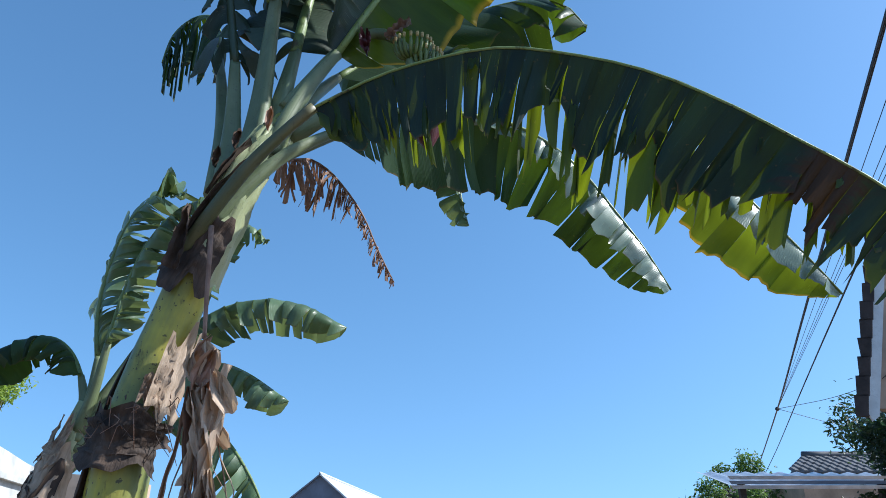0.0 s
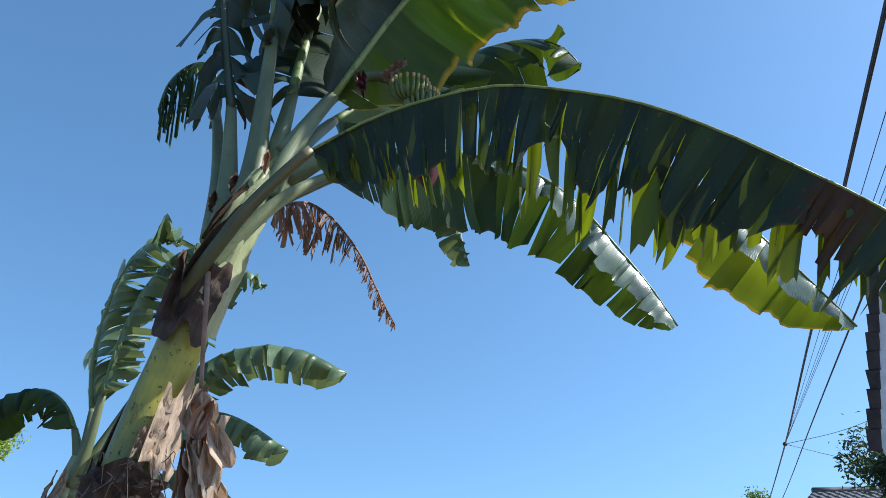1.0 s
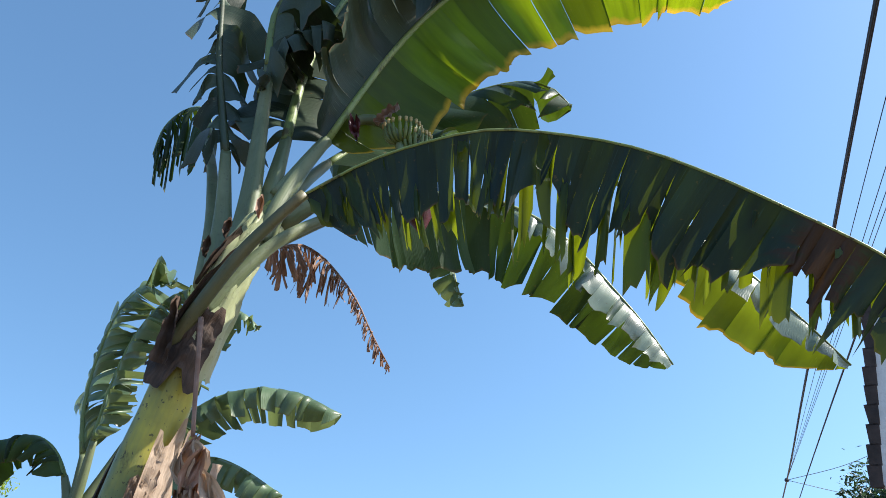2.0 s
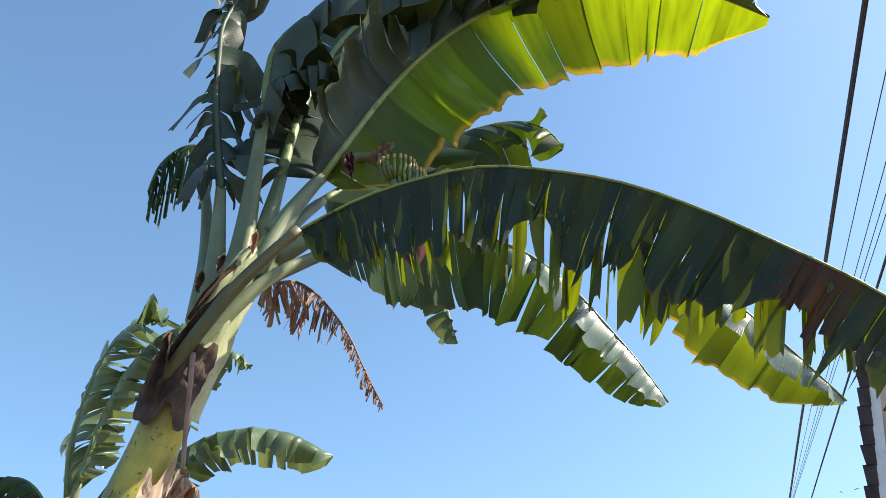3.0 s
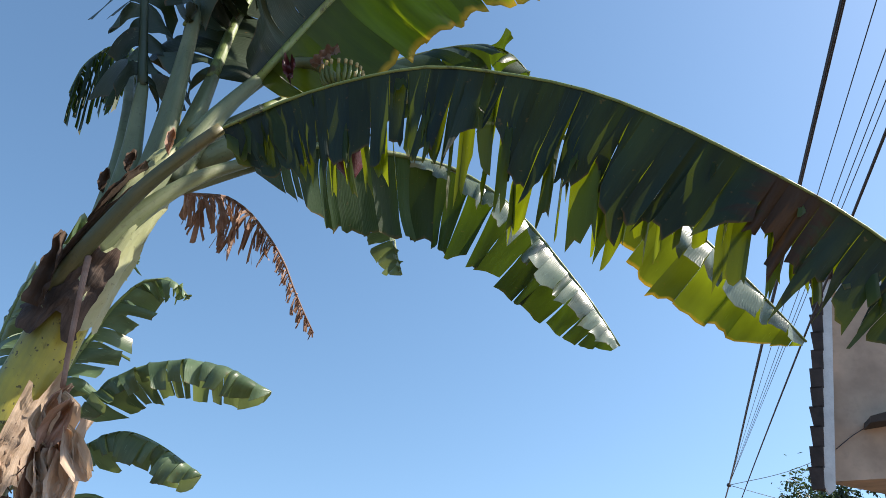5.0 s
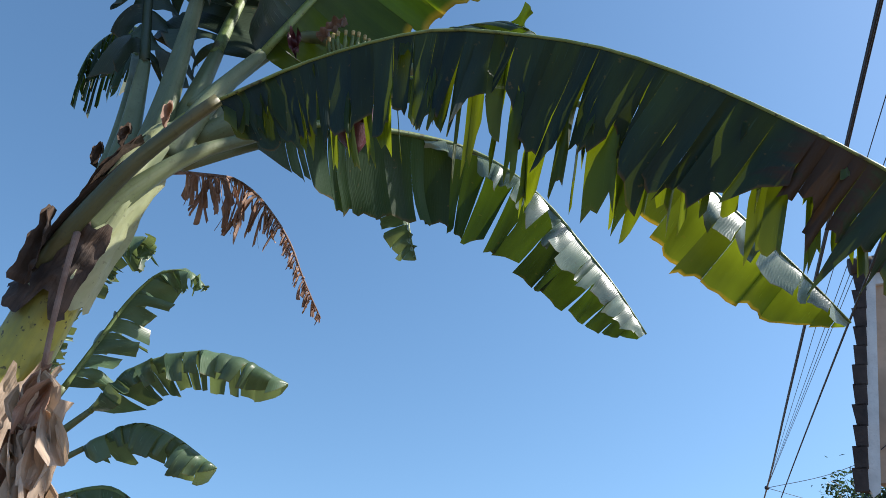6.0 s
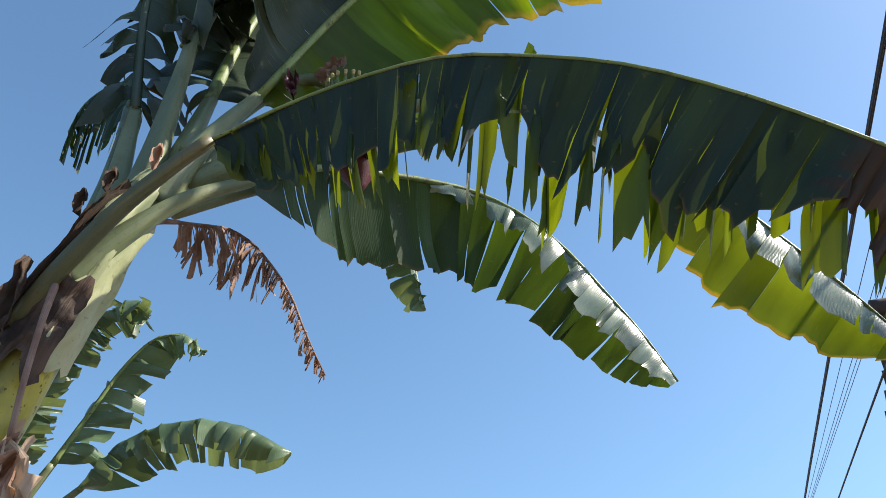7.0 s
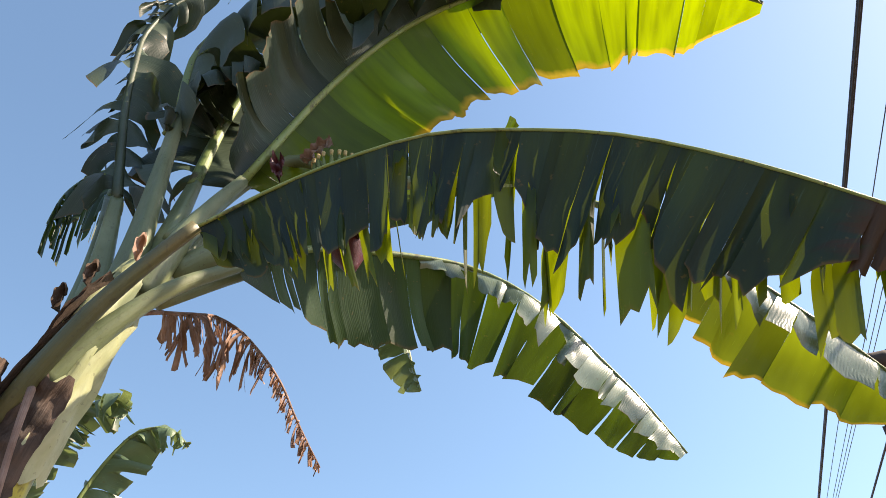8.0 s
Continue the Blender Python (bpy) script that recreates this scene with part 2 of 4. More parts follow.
def tangents(line):
    return [(line[min(i + 1, len(line) - 1)] - line[max(i - 1, 0)]).normalized() for i in range(len(line))]


def smooth(a, b, x):
    t = min(1.0, max(0.0, (x - a) / (b - a)))
    return t * t * (3 - 2 * t)


def tube(bm, pts, radii, n=16, seg=12, squash=1.0, wobble=0.0, rough=6.0, channel=0.0, caps=True, facing=None):
    """A tapered tube along a smooth line; radii are spread evenly along it. channel presses a groove along its upper side."""
    line, length = spline(pts, n)
    tan = tangents(line)
    uvl = bm.loops.layers.uv.verify()
    side = tan[0].cross(Vector(facing) if facing else Vector((0, 0, 1)))
    if side.length < 0.05:
        side = Vector((1, 0, 0))
    side.normalize()
    rings = []
    for i, (p, t) in enumerate(zip(line, tan)):
        side = (side - t * side.dot(t)).normalized()
        up = side.cross(t)
        f = i / n * (len(radii) - 1)
        k = min(int(f), len(radii) - 2)
        r = radii[k] + (radii[k + 1] - radii[k]) * (f - k)
        ring = []
        for j in range(seg):
            a = 2 * math.pi * j / seg
            rr = r
            if wobble:
                rr *= 1 + wobble * noise.noise((p + side * math.cos(a) * 0.2 + up * math.sin(a) * 0.2) * rough)
            groove = 1 - channel * max(0.0, math.sin(a)) ** 3
            ring.append(bm.verts.new(p + side * math.cos(a) * rr + up * math.sin(a) * rr * squash * groove))
        rings.append(ring)
    for i in range(n):
        for j in range(seg):
            f = bm.faces.new((rings[i][j], rings[i][(j + 1) % seg], rings[i + 1][(j + 1) % seg], rings[i + 1][j]))
            for l, (ii, jj) in zip(f.loops, ((i, j), (i, j + 1), (i + 1, j + 1), (i + 1, j))):
                l[uvl].uv = (jj / seg * 0.6, ii / n * length)
    if caps:
        bm.faces.new(rings[0][::-1])
        bm.faces.new(rings[-1])
    return line


def box(bm, lo, hi):
    x0, y0, z0 = lo
    x1, y1, z1 = hi
    v = [bm.verts.new(c) for c in ((x0, y0, z0), (x1, y0, z0), (x1, y1, z0), (x0, y1, z0), (x0, y0, z1), (x1, y0, z1), (x1, y1, z1), (x0, y1, z1))]
    for f in ((3, 2, 1, 0), (4, 5, 6, 7), (0, 1, 5, 4), (1, 2, 6, 5), (2, 3, 7, 6), (3, 0, 4, 7)):
        bm.faces.new([v[i] for i in f])
    return v


def prism(bm, outline, depth):
    """A solid from a flat outline and the way it is drawn out."""
    d = Vector(depth)
    a = [bm.verts.new(Vector(p)) for p in outline]
    b = [bm.verts.new(Vector(p) + d) for p in outline]
    bm.faces.new(a)
    bm.faces.new(b[::-1])
    for i in range(len(a)):
        j = (i + 1) % len(a)
        bm.faces.new((a[j], a[i], b[i], b[j]))
    bmesh.ops.recalc_face_normals(bm, faces=bm.faces)


def outline_width(s, base=0.14, tip=0.55, power=2.0):
    """How wide a banana blade is along its rib, from 0 to 1."""
    return max(0.0, min(1.0, s / base)) ** 0.55 * max(0.02, 1 - max(0.0, (s - tip) / (1 - tip)) ** power) ** 0.6


def blade(bm, line, length, width, seed, half, fold=(-20, -70), strip=0.07, torn=(0.0, 0.6), loose=25.0, short=0.25, lean=18.0,
          side=None, hold=0.12, whole=0.0, start=0.0, end=1.0, base=0.14, tip=0.55, curl=0.0, gap=0.1, shrink=1.0, plumb=0.0, missing=0.0,
          profile=None, way=None, ragged=0.018):
    """One half of a banana blade: strips side by side that hold together from the rib out to where each tear begins.
    profile: pairs of place along the rib and width in metres; way: where the half points at the base and at the tip."""
    rng = random.Random(seed)
    uvl = bm.loops.layers.uv.verify()
    tan = tangents(line)
    n = len(line) - 1
    cuts = [start]
    while cuts[-1] < end - 0.3 * strip / length:
        cuts.append(min(end, cuts[-1] + strip / length * rng.uniform(0.45, 1.7)))
    cuts[-1] = end
    tears = [rng.uniform(*torn) if rng.random() >= hold and c >= whole else 1.0 for c in cuts]
    down = Vector((0, 0, -1))
    nw, nq = 11, 4

    def wide_at(s):
        if not profile:
            return width * outline_width(s, base, tip)
        for (s0, w0), (s1, w1) in zip(profile, profile[1:]):
            if s <= s1:
                return w0 + (w1 - w0) * max(0.0, s - s0) / max(s1 - s0, 1e-6)
        return profile[-1][1]

    def on_rib(s):
        f = max(0.0, min(1.0, s)) * n
        k = min(int(f), n - 1)
        return line[k].lerp(line[k + 1], f - k), tan[k].lerp(tan[min(k + 1, n)], f - k).normalized()

    for k in range(len(cuts) - 1):
        a, b = cuts[k], cuts[k + 1]
        own_droop, own_lean, own_short = rng.gauss(0, loose), rng.gauss(0, 2.5 + loose * 0.3), 1 - abs(rng.gauss(0, short))
        own_curl, pleat, own_roll = rng.gauss(0, curl), rng.uniform(-0.010, 0.010), rng.gauss(0, 8 + loose * 1.3)
        lost = rng.random() < missing
        slant = rng.gauss(0, 0.04 + 1.5 * ragged)
        jag = [rng.uniform(-ragged, ragged) + slant * (i / nq - 0.5) for i in range(nq + 1)]
        cols = []
        for q in range(nq + 1):
            s0 = a + (b - a) * q / nq
            tear = tears[k] + (tears[k + 1] - tears[k]) * q / nq
            wide = wide_at(s0) * max(0.25 if not lost else 0.12, (own_short if not lost else rng.uniform(0.15, 0.4)) + jag[q])
            root, _ = on_rib(s0)
            pos = root.copy()
            col = []
            for w in range(nw + 1):
                x = w / nw
                free = smooth(tear, tear + 0.35, x)
                early = smooth(tear, tear + 0.10, x)
                mid = (a + b) / 2
                se = mid + (s0 - mid) * (1 - gap * early) * (1 - (1 - shrink) * early)
                _, t = on_rib(se)
                sd = t.cross(Vector((0, 0, 1)))
                if side:
                    sd = Vector(side[0]).lerp(Vector(side[1]), smooth(0.35, 0.8, s0)) if len(side) == 2 else Vector(side)
                turn = half
                if way:
                    sd, turn = Vector(way[0]).lerp(Vector(way[1]), smooth(0.1, 0.9, s0)), 1
                sd = (sd - t * sd.dot(t)).normalized()
                up = sd.cross(t)
                if way and up.z < 0:
                    up = -up
                ang = radians(fold[0] + (fold[1] - fold[0]) * smooth(0, 0.8, x) + own_droop * free + own_curl * x * x)
                d = (sd * turn * math.cos(ang) + up * math.sin(ang)).normalized()
                d = (d + t * math.tan(radians(lean + own_lean * free))).normalized()
                if plumb:
                    d = d.lerp(down, plumb * free).normalized()
                if w:
                    pos = pos + d * (wide / nw)
                nrm = d.cross(t).normalized()
                across = q / nq - 0.5
                at_rib = on_rib(se)[0] - root
                twist = nrm * (across * (b - a) * length * math.sin(radians(own_roll)) * (0.3 * smooth(0, 0.25, x) + 0.6 * free))
                wave = nrm * (pleat * math.sin(math.pi * q / nq) * 4 * x * (1 - 0.5 * x) + 0.006 * noise.noise((pos.x * 9, pos.y * 9, pos.z * 9 + seed)) * x)
                col.append((bm.verts.new(pos + at_rib * early + twist + wave), (s0 * length, x)))
            cols.append(col)
        for c0, c1 in zip(cols, cols[1:]):
            for w in range(nw):
                quad = (c0[w], c1[w], c1[w + 1], c0[w + 1])
                f = bm.faces.new([v for v, _ in quad])
                for l, (_, uv) in zip(f.loops, quad):
                    l[uvl].uv = uv


def leaf(plant, rib, width, seed, material, sides, petiole=None, rib_radius=(0.016, 0.004), pet_radius=(0.05, 0.022), label="", rib_material=None, pet_material=None, other=None):
    """A leaf of a banana plant: blade (both halves), with its rib and petiole as pieces. sides: two dicts for blade(), at + and - of the side way."""
    line, length = spline(rib, 40)
    bm = bmesh.new()
    for half, extra in zip((1, -1), sides):
        if extra is not None:
            extra = dict(extra)
            blade(bm, line, length, extra.pop("width", width), seed + half, half, **extra)
        if other and half == 1:
            first = len(bm.faces)
    ob = part("leaf", bm, material, plant, label)
    if other:
        ob.data.materials.append(other)
        ob.data.polygons.foreach_set("material_index", [int(i >= first) for i in range(len(ob.data.polygons))])
    bm = bmesh.new()
    tube(bm, [p + Vector((0, 0, -rib_radius[0] * 0.35)) for p in line[::4]], rib_radius, 24, 8)
    part("midrib", bm, rib_material or RIB, ob)
    if petiole:
        bm = bmesh.new()
        tube(bm, petiole, pet_radius, 20, 14, channel=0.45)
        part("petiole", bm, pet_material or PETIOLE, ob)
    return ob


# ---- ground and far things ----
def ground_sheet():
    bm = bmesh.new()
    ring = [0, 2, 4, 7, 11, 17, 26, 40, 70, 130, 300, 900, 2500]
    rows = []
    for r in ring:
        rows.append([bm.verts.new((r * math.cos(2 * math.pi * j / 48), r * math.sin(2 * math.pi * j / 48) + 3, 0.05 * noise.noise((r, j, 0)) if 0 < r < 60 else 0.0)) for j in range(48)] if r else [bm.verts.new((0, 3, 0))])
    for j in range(48):
        bm.faces.new((rows[0][0], rows[1][j], rows[1][(j + 1) % 48]))
    for a, b in zip(rows[1:], rows[2:]):
        for j in range(48):
            bm.faces.new((a[j], b[j], b[(j + 1) % 48], a[(j + 1) % 48]))
    tagged(part("ground", bm, SOIL), "bare brown garden soil with sparse grass", "ground", kind="structure")
    bm = bmesh.new()
    rng = random.Random(4)
    for _ in range(2600):
        p = Vector((rng.uniform(-6, 6), rng.uniform(1.0, 10), 0.0))
        h, a, w = rng.uniform(0.05, 0.16), rng.uniform(0, 6.28), 0.006
        d = Vector((math.cos(a), math.sin(a), 0))
        bm.faces.new([bm.verts.new(q) for q in (p - d * w, p + d * w, p + Vector((d.y * h * 0.5, -d.x * h * 0.5, h)))])
    tagged(part("grass", bm, GRASS, smooth=False), "short sparse green grass on the soil", "grass", kind="stuff")


def right_house():
    """House with a rendered upper wall, white trim and dark tile edging."""
    house = thing("house", "house with grey-brown rendered wall, white trim and dark tiles", "house")
    k = 0.966
    o, along, back = Vector((4.22, 6.27, 0)), Vector((0.94, -0.34, 0)).normalized(), Vector((0.34, 0.94, 0)).normalized()

    deep = Vector((0.82, 0.57, 0)).normalized()

    def at(a, z, d=0.0):
        return o + along * a * k + back * d * k + Vector((0, 0, max(0.0, 1.45 + (z - 1.45) * k) if z else 0.0))

    bm = bmesh.new()
    prism(bm, [at(0.12, 4.46, 0.05), at(4.6, 4.46, 0.05), at(4.6, 2.52, 0.05), at(-0.36, 2.52, 0.05)], deep * 3.5)
    part("upper_wall", bm, PLASTER, house, "stained grey-brown rendered wall", False)
    bm = bmesh.new()
    prism(bm, [at(0.5, 2.52, 1.0), at(4.6, 2.52, 1.0), at(4.6, 0, 1.0), at(0.5, 0, 1.0)], deep * 2.5)
    part("lower_wall", bm, PLASTER, house, "", False)
    bm = bmesh.new()
    prism(bm, [at(0.10, 4.52), at(4.6, 4.52), at(4.6, 4.36), at(0.16, 4.36)], back * 0.049)
    part("trim", bm, WHITE, house, "chipped white top band", False)
    bm = bmesh.new()
    prism(bm, [at(0.10, 4.50, -0.015), at(0.19, 4.50, -0.015), at(-0.30, 2.44, -0.015), at(-0.36, 2.40, -0.015), at(-0.41, 2.55, -0.015)], back * 0.06)
    part("trim", bm, WHITE, house, "white painted verge board with cut end", False)
    rng = random.Random(8)
    for i in range(22):
        bm = bmesh.new()
        tube(bm, [at(i * 0.21 - 0.02, 4.57 + rng.uniform(-0.01, 0.01), -0.02), at(i * 0.21 + 0.22, 4.56 + rng.uniform(-0.01, 0.01), -0.02)], (0.085, 0.075), 3, 10)
        part("ridge_tile", bm, TILE, house)
    for i in range(11):
        z = 4.5 - i * 0.185
        a = 0.045 - (4.5 - z) * 0.245
        bm = bmesh.new()
        prism(bm, [at(a - 0.06 + rng.uniform(-0.01, 0.01), z, -0.03), at(a + 0.05, z, -0.03), at(a + 0.01, z - 0.2, -0.03), at(a - 0.085 + rng.uniform(-0.015, 0.015), z - 0.2, -0.03)], deep * 0.2)
        part("verge_tile", bm, TILE, house, "", False)
    bm = bmesh.new()
    prism(bm, [at(0.10, 3.02, -0.25), at(0.5, 3.10, -0.25), at(0.5, 3.0, -0.25), at(0.08, 2.96, -0.25)], back * 0.28)
    part("bracket", bm, DARK, house, "small dark bracket shelf", False)
    bm = bmesh.new()
    tube(bm, [at(-0.2, 2.8, 0.02), at(0.0, 2.93, 0.03), at(0.2, 3.02, 0.03)], (0.004, 0.004), 8, 5)
    part("wire", bm, CABLE, house)


def far_houses():
    gable = thing("house", "distant slate-blue gabled house with a sheet roof painted sunlit on the right", "house")
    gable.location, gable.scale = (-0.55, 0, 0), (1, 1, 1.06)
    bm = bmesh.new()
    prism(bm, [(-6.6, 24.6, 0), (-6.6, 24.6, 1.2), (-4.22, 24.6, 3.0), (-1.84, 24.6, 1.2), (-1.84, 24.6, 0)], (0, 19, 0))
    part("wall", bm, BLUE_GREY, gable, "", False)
    # sun is painted into the roof: right slope pale as lit, left slope dark
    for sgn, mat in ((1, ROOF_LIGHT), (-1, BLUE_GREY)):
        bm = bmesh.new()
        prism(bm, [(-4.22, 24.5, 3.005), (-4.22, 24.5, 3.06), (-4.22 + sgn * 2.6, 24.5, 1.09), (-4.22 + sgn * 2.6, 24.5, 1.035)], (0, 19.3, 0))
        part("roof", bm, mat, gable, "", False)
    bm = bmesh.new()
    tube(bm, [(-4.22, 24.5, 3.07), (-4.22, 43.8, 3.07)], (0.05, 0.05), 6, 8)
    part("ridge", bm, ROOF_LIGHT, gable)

    wall = thing("garden_wall", "weathered whitewashed wall with a sloping top", "wall")
    wall.location, wall.scale = (-0.036, 0.033, -0.47), (1.33, 1.33, 1.33)
    a, e = Vector((-2.8, 3.8, 0)), Vector((-3.46, 6.0, 0))
    up = Vector((0, 0, 1))
    bm = bmesh.new()
    prism(bm, [a, a + up * 2.0, a.lerp(e, 0.5) + up * 1.92, a.lerp(e, 0.72) + up * 1.88, e + up * 1.86, e], (-0.3, -0.09, 0))
    part("wall", bm, OLD_WHITE, wall, "", False)
    bm = bmesh.new()
    prism(bm, [a.lerp(e, 0.3) + up * 1.74, a.lerp(e, 0.3) + up * 1.78, e + up * 1.74, e + up * 1.70], (0.04, 0.012, 0))
    part("ledge", bm, OLD_WHITE, wall, "", False)
    bm = bmesh.new()
    prism(bm, [(-3.9, 6.3, 0), (-3.9, 6.3, 1.9), (-3.2, 6.3, 1.86), (-2.8, 6.3, 1.8), (-2.8, 6.3, 0)], (0, 0.3, 0))
    part("wall", bm, PLASTER, wall, "darker grey wall end", False)

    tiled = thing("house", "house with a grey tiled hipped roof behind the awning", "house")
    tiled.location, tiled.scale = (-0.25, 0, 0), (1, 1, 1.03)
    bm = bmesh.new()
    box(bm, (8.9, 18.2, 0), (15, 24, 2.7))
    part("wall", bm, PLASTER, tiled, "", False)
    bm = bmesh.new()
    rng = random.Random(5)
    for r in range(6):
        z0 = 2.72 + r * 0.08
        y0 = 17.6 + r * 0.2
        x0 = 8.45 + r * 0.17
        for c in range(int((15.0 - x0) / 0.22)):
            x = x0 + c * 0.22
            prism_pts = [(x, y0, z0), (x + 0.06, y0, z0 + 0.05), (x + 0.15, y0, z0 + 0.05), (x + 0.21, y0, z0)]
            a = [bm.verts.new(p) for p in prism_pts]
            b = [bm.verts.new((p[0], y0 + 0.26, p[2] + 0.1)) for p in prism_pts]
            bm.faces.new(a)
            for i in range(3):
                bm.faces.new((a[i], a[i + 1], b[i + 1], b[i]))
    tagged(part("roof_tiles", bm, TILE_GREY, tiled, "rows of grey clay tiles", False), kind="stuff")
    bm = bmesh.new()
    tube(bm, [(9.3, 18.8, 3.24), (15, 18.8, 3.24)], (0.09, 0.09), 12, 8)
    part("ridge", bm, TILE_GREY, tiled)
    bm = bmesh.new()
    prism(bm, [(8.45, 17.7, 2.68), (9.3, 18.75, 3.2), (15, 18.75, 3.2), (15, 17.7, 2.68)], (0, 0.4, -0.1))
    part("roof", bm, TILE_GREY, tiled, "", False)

    awning = thing("awning", "corrugated zinc awning on dark timber posts", "awning")
    awning.location = (-0.68, 0, 0)
    bm = bmesh.new()
    n = 64
    top = [bm.verts.new((5.2 + 5.1 * i / n, 11.9, 2.13 + 0.02 * math.cos(i * 1.57))) for i in range(n + 1)]
    far = [bm.verts.new((5.2 + 5.1 * i / n, 13.6, 2.48 + 0.02 * math.cos(i * 1.57))) for i in range(n + 1)]
    for i in range(n):
        bm.faces.new((top[i], top[i + 1], far[i + 1], far[i]))
    part("sheet", bm, METAL, awning)
    for k in range(3):
        bm = bmesh.new()
        z = 2.29 - k * 0.075
        prism(bm, [(5.19, 11.88 - 0.03 * k, z), (10.2, 11.88 - 0.03 * k, z + 0.03), (10.2, 11.88 - 0.03 * k, z - 0.03), (5.23, 11.88 - 0.03 * k, z - 0.055)], (0, 0.03, 0))
        part("fascia", bm, METAL if k != 1 else BLUE_GREY, awning, "", False)
    for x in (5.4, 7.7, 10.0):
        bm = bmesh.new()
        box(bm, (x, 12.0, 0), (x + 0.1, 12.1, 2.2))
        part("post", bm, DARK, awning, "", False)


def tree(name, label, base, height, spread, material, count, seed, leaf_size=0.16, trunk=0.12, low=0.5):
    """Broadleaf tree: trunk, limbs, and a crown of many small pointed leaves in uneven clumps."""
    t = thing(name, label, "tree", group="")
    rng = random.Random(seed)
    base = Vector(base)
    bm = bmesh.new()
    top = base + Vector((rng.uniform(-0.2, 0.2), rng.uniform(-0.2, 0.2), height * 0.7))
    tube(bm, [base, base.lerp(top, 0.5) + Vector((0.08, 0.05, 0)), top], (trunk, trunk * 0.7, trunk * 0.35), 10, 8, wobble=0.2)
    part("trunk", bm, BARK, t)
    tips = []
    for _ in range(13):
        a, r = rng.uniform(0, 6.28), spread * math.sqrt(rng.uniform(0.1, 1.0))
        tip = base + Vector((r * math.cos(a), r * math.sin(a), height * rng.uniform(low, 1.0) - 0.25 * (1 - low) / 0.5 * height * (r / spread) ** 2))
        root = base.lerp(top, rng.uniform(0.45, 1.0))
        bm = bmesh.new()
        tube(bm, [root, root.lerp(tip, 0.5) + Vector((0, 0, 0.15)), tip], (trunk * 0.3, trunk * 0.1), 6, 6)
        part("limb", bm, BARK, t)
        tips.append((tip, rng.uniform(0.28, 0.5) * spread))
    bm = bmesh.new()
    for _ in range(count):
        c, r = rng.choice(tips)
        d = Vector((rng.gauss(0, 1), rng.gauss(0, 1), rng.gauss(0, 0.8)))
        p = c + d.normalized() * r * rng.uniform(0.15, 1.0) ** 0.5 * (1.0 if rng.random() < 0.93 else 1.35)
        ax = Vector((rng.gauss(0, 1), rng.gauss(0, 1), rng.gauss(-0.5, 0.7))).normalized()
        sd = ax.cross(Vector((rng.gauss(0, 1), rng.gauss(0, 1), rng.gauss(0, 1)))).normalized()
        s = leaf_size * rng.uniform(0.6, 1.2)
        v = [bm.verts.new(q) for q in (p, p + ax * s * 0.45 + sd * s * 0.2 - ax.cross(sd) * s * 0.06, p + ax * s, p + ax * s * 0.45 - sd * s * 0.2 - ax.cross(sd) * s * 0.06)]
        bm.faces.new((v[0], v[1], v[2]))
        bm.faces.new((v[0], v[2], v[3]))
    tagged(part("crown", bm, material, t, smooth=False), kind="stuff")
    return t


def cables():
    """Overhead street cables that meet at one bunch and fan out overhead."""
    knot = Vector((8.98, 19.6, 4.66))
    ends = [((3.36, 4.1, 5.05), 0.022, True), ((3.44, 4.14, 4.76), 0.004, False), ((3.6, 4.14, 4.76), 0.004, False), ((3.73, 4.2, 4.81), 0.004, False), ((3.75, 4.24, 4.73), 0.004, False)]
    for e, r, thick in ends:
        e = Vector(e)
        way = e - knot
        near = e + way * 0.9
        far = knot - way.normalized() * 16 + Vector((0, 0, 0.3))
        bm = bmesh.new()
        if thick:
            for k in range(3):
                off = Vector((0.012 * math.cos(2.1 * k), 0, 0.012 * math.sin(2.1 * k)))
                tube(bm, [far + off, knot + off, knot.lerp(e, 0.5) + off, e + off, near + off], (0.011, 0.010), 50, 6)
        else:
            tube(bm, [knot, knot.lerp(e, 0.5), e, near], (r, r), 40, 5)
        tagged(part("overhead_cable", bm, CABLE), "twisted thick black overhead cable" if thick else "thin black overhead wire", "cable", "street cables")
    bm = bmesh.new()
    tube(bm, [(11.1, 28.0, 2.7), (9.71, 24.0, 2.63), (6.2, 14.0, 2.78), (3.95, 7.7, 2.92), (2.81, 4.49, 2.99), (1.4, 0.5, 3.07)], (0.007, 0.007), 50, 6)
    tagged(part("overhead_cable", bm, CABLE), "single black overhead cable", "cable", "street cables")
    bm = bmesh.new()
    bmesh.ops.create_icosphere(bm, subdivisions=2, radius=0.06, matrix=Matrix.Translation(knot))
    for v in bm.verts:
        v.co += v.normal * 0.02 * noise.noise(v.co * 9)
    tagged(part("cable_joint", bm, CABLE), "dark taped joint where the cables meet", "joint")
    for b in ((12.4, 19.6, 5.6), (12.4, 19.6, 4.0)):
        bm = bmesh.new()
        tube(bm, [knot, knot.lerp(Vector(b), 0.5) + Vector((0, 0, -0.12)), b], (0.008, 0.008), 16, 5)
        tagged(part("branch_wire", bm, CABLE), "thin dark branch wire from the cable joint", "cable", "branch wires")


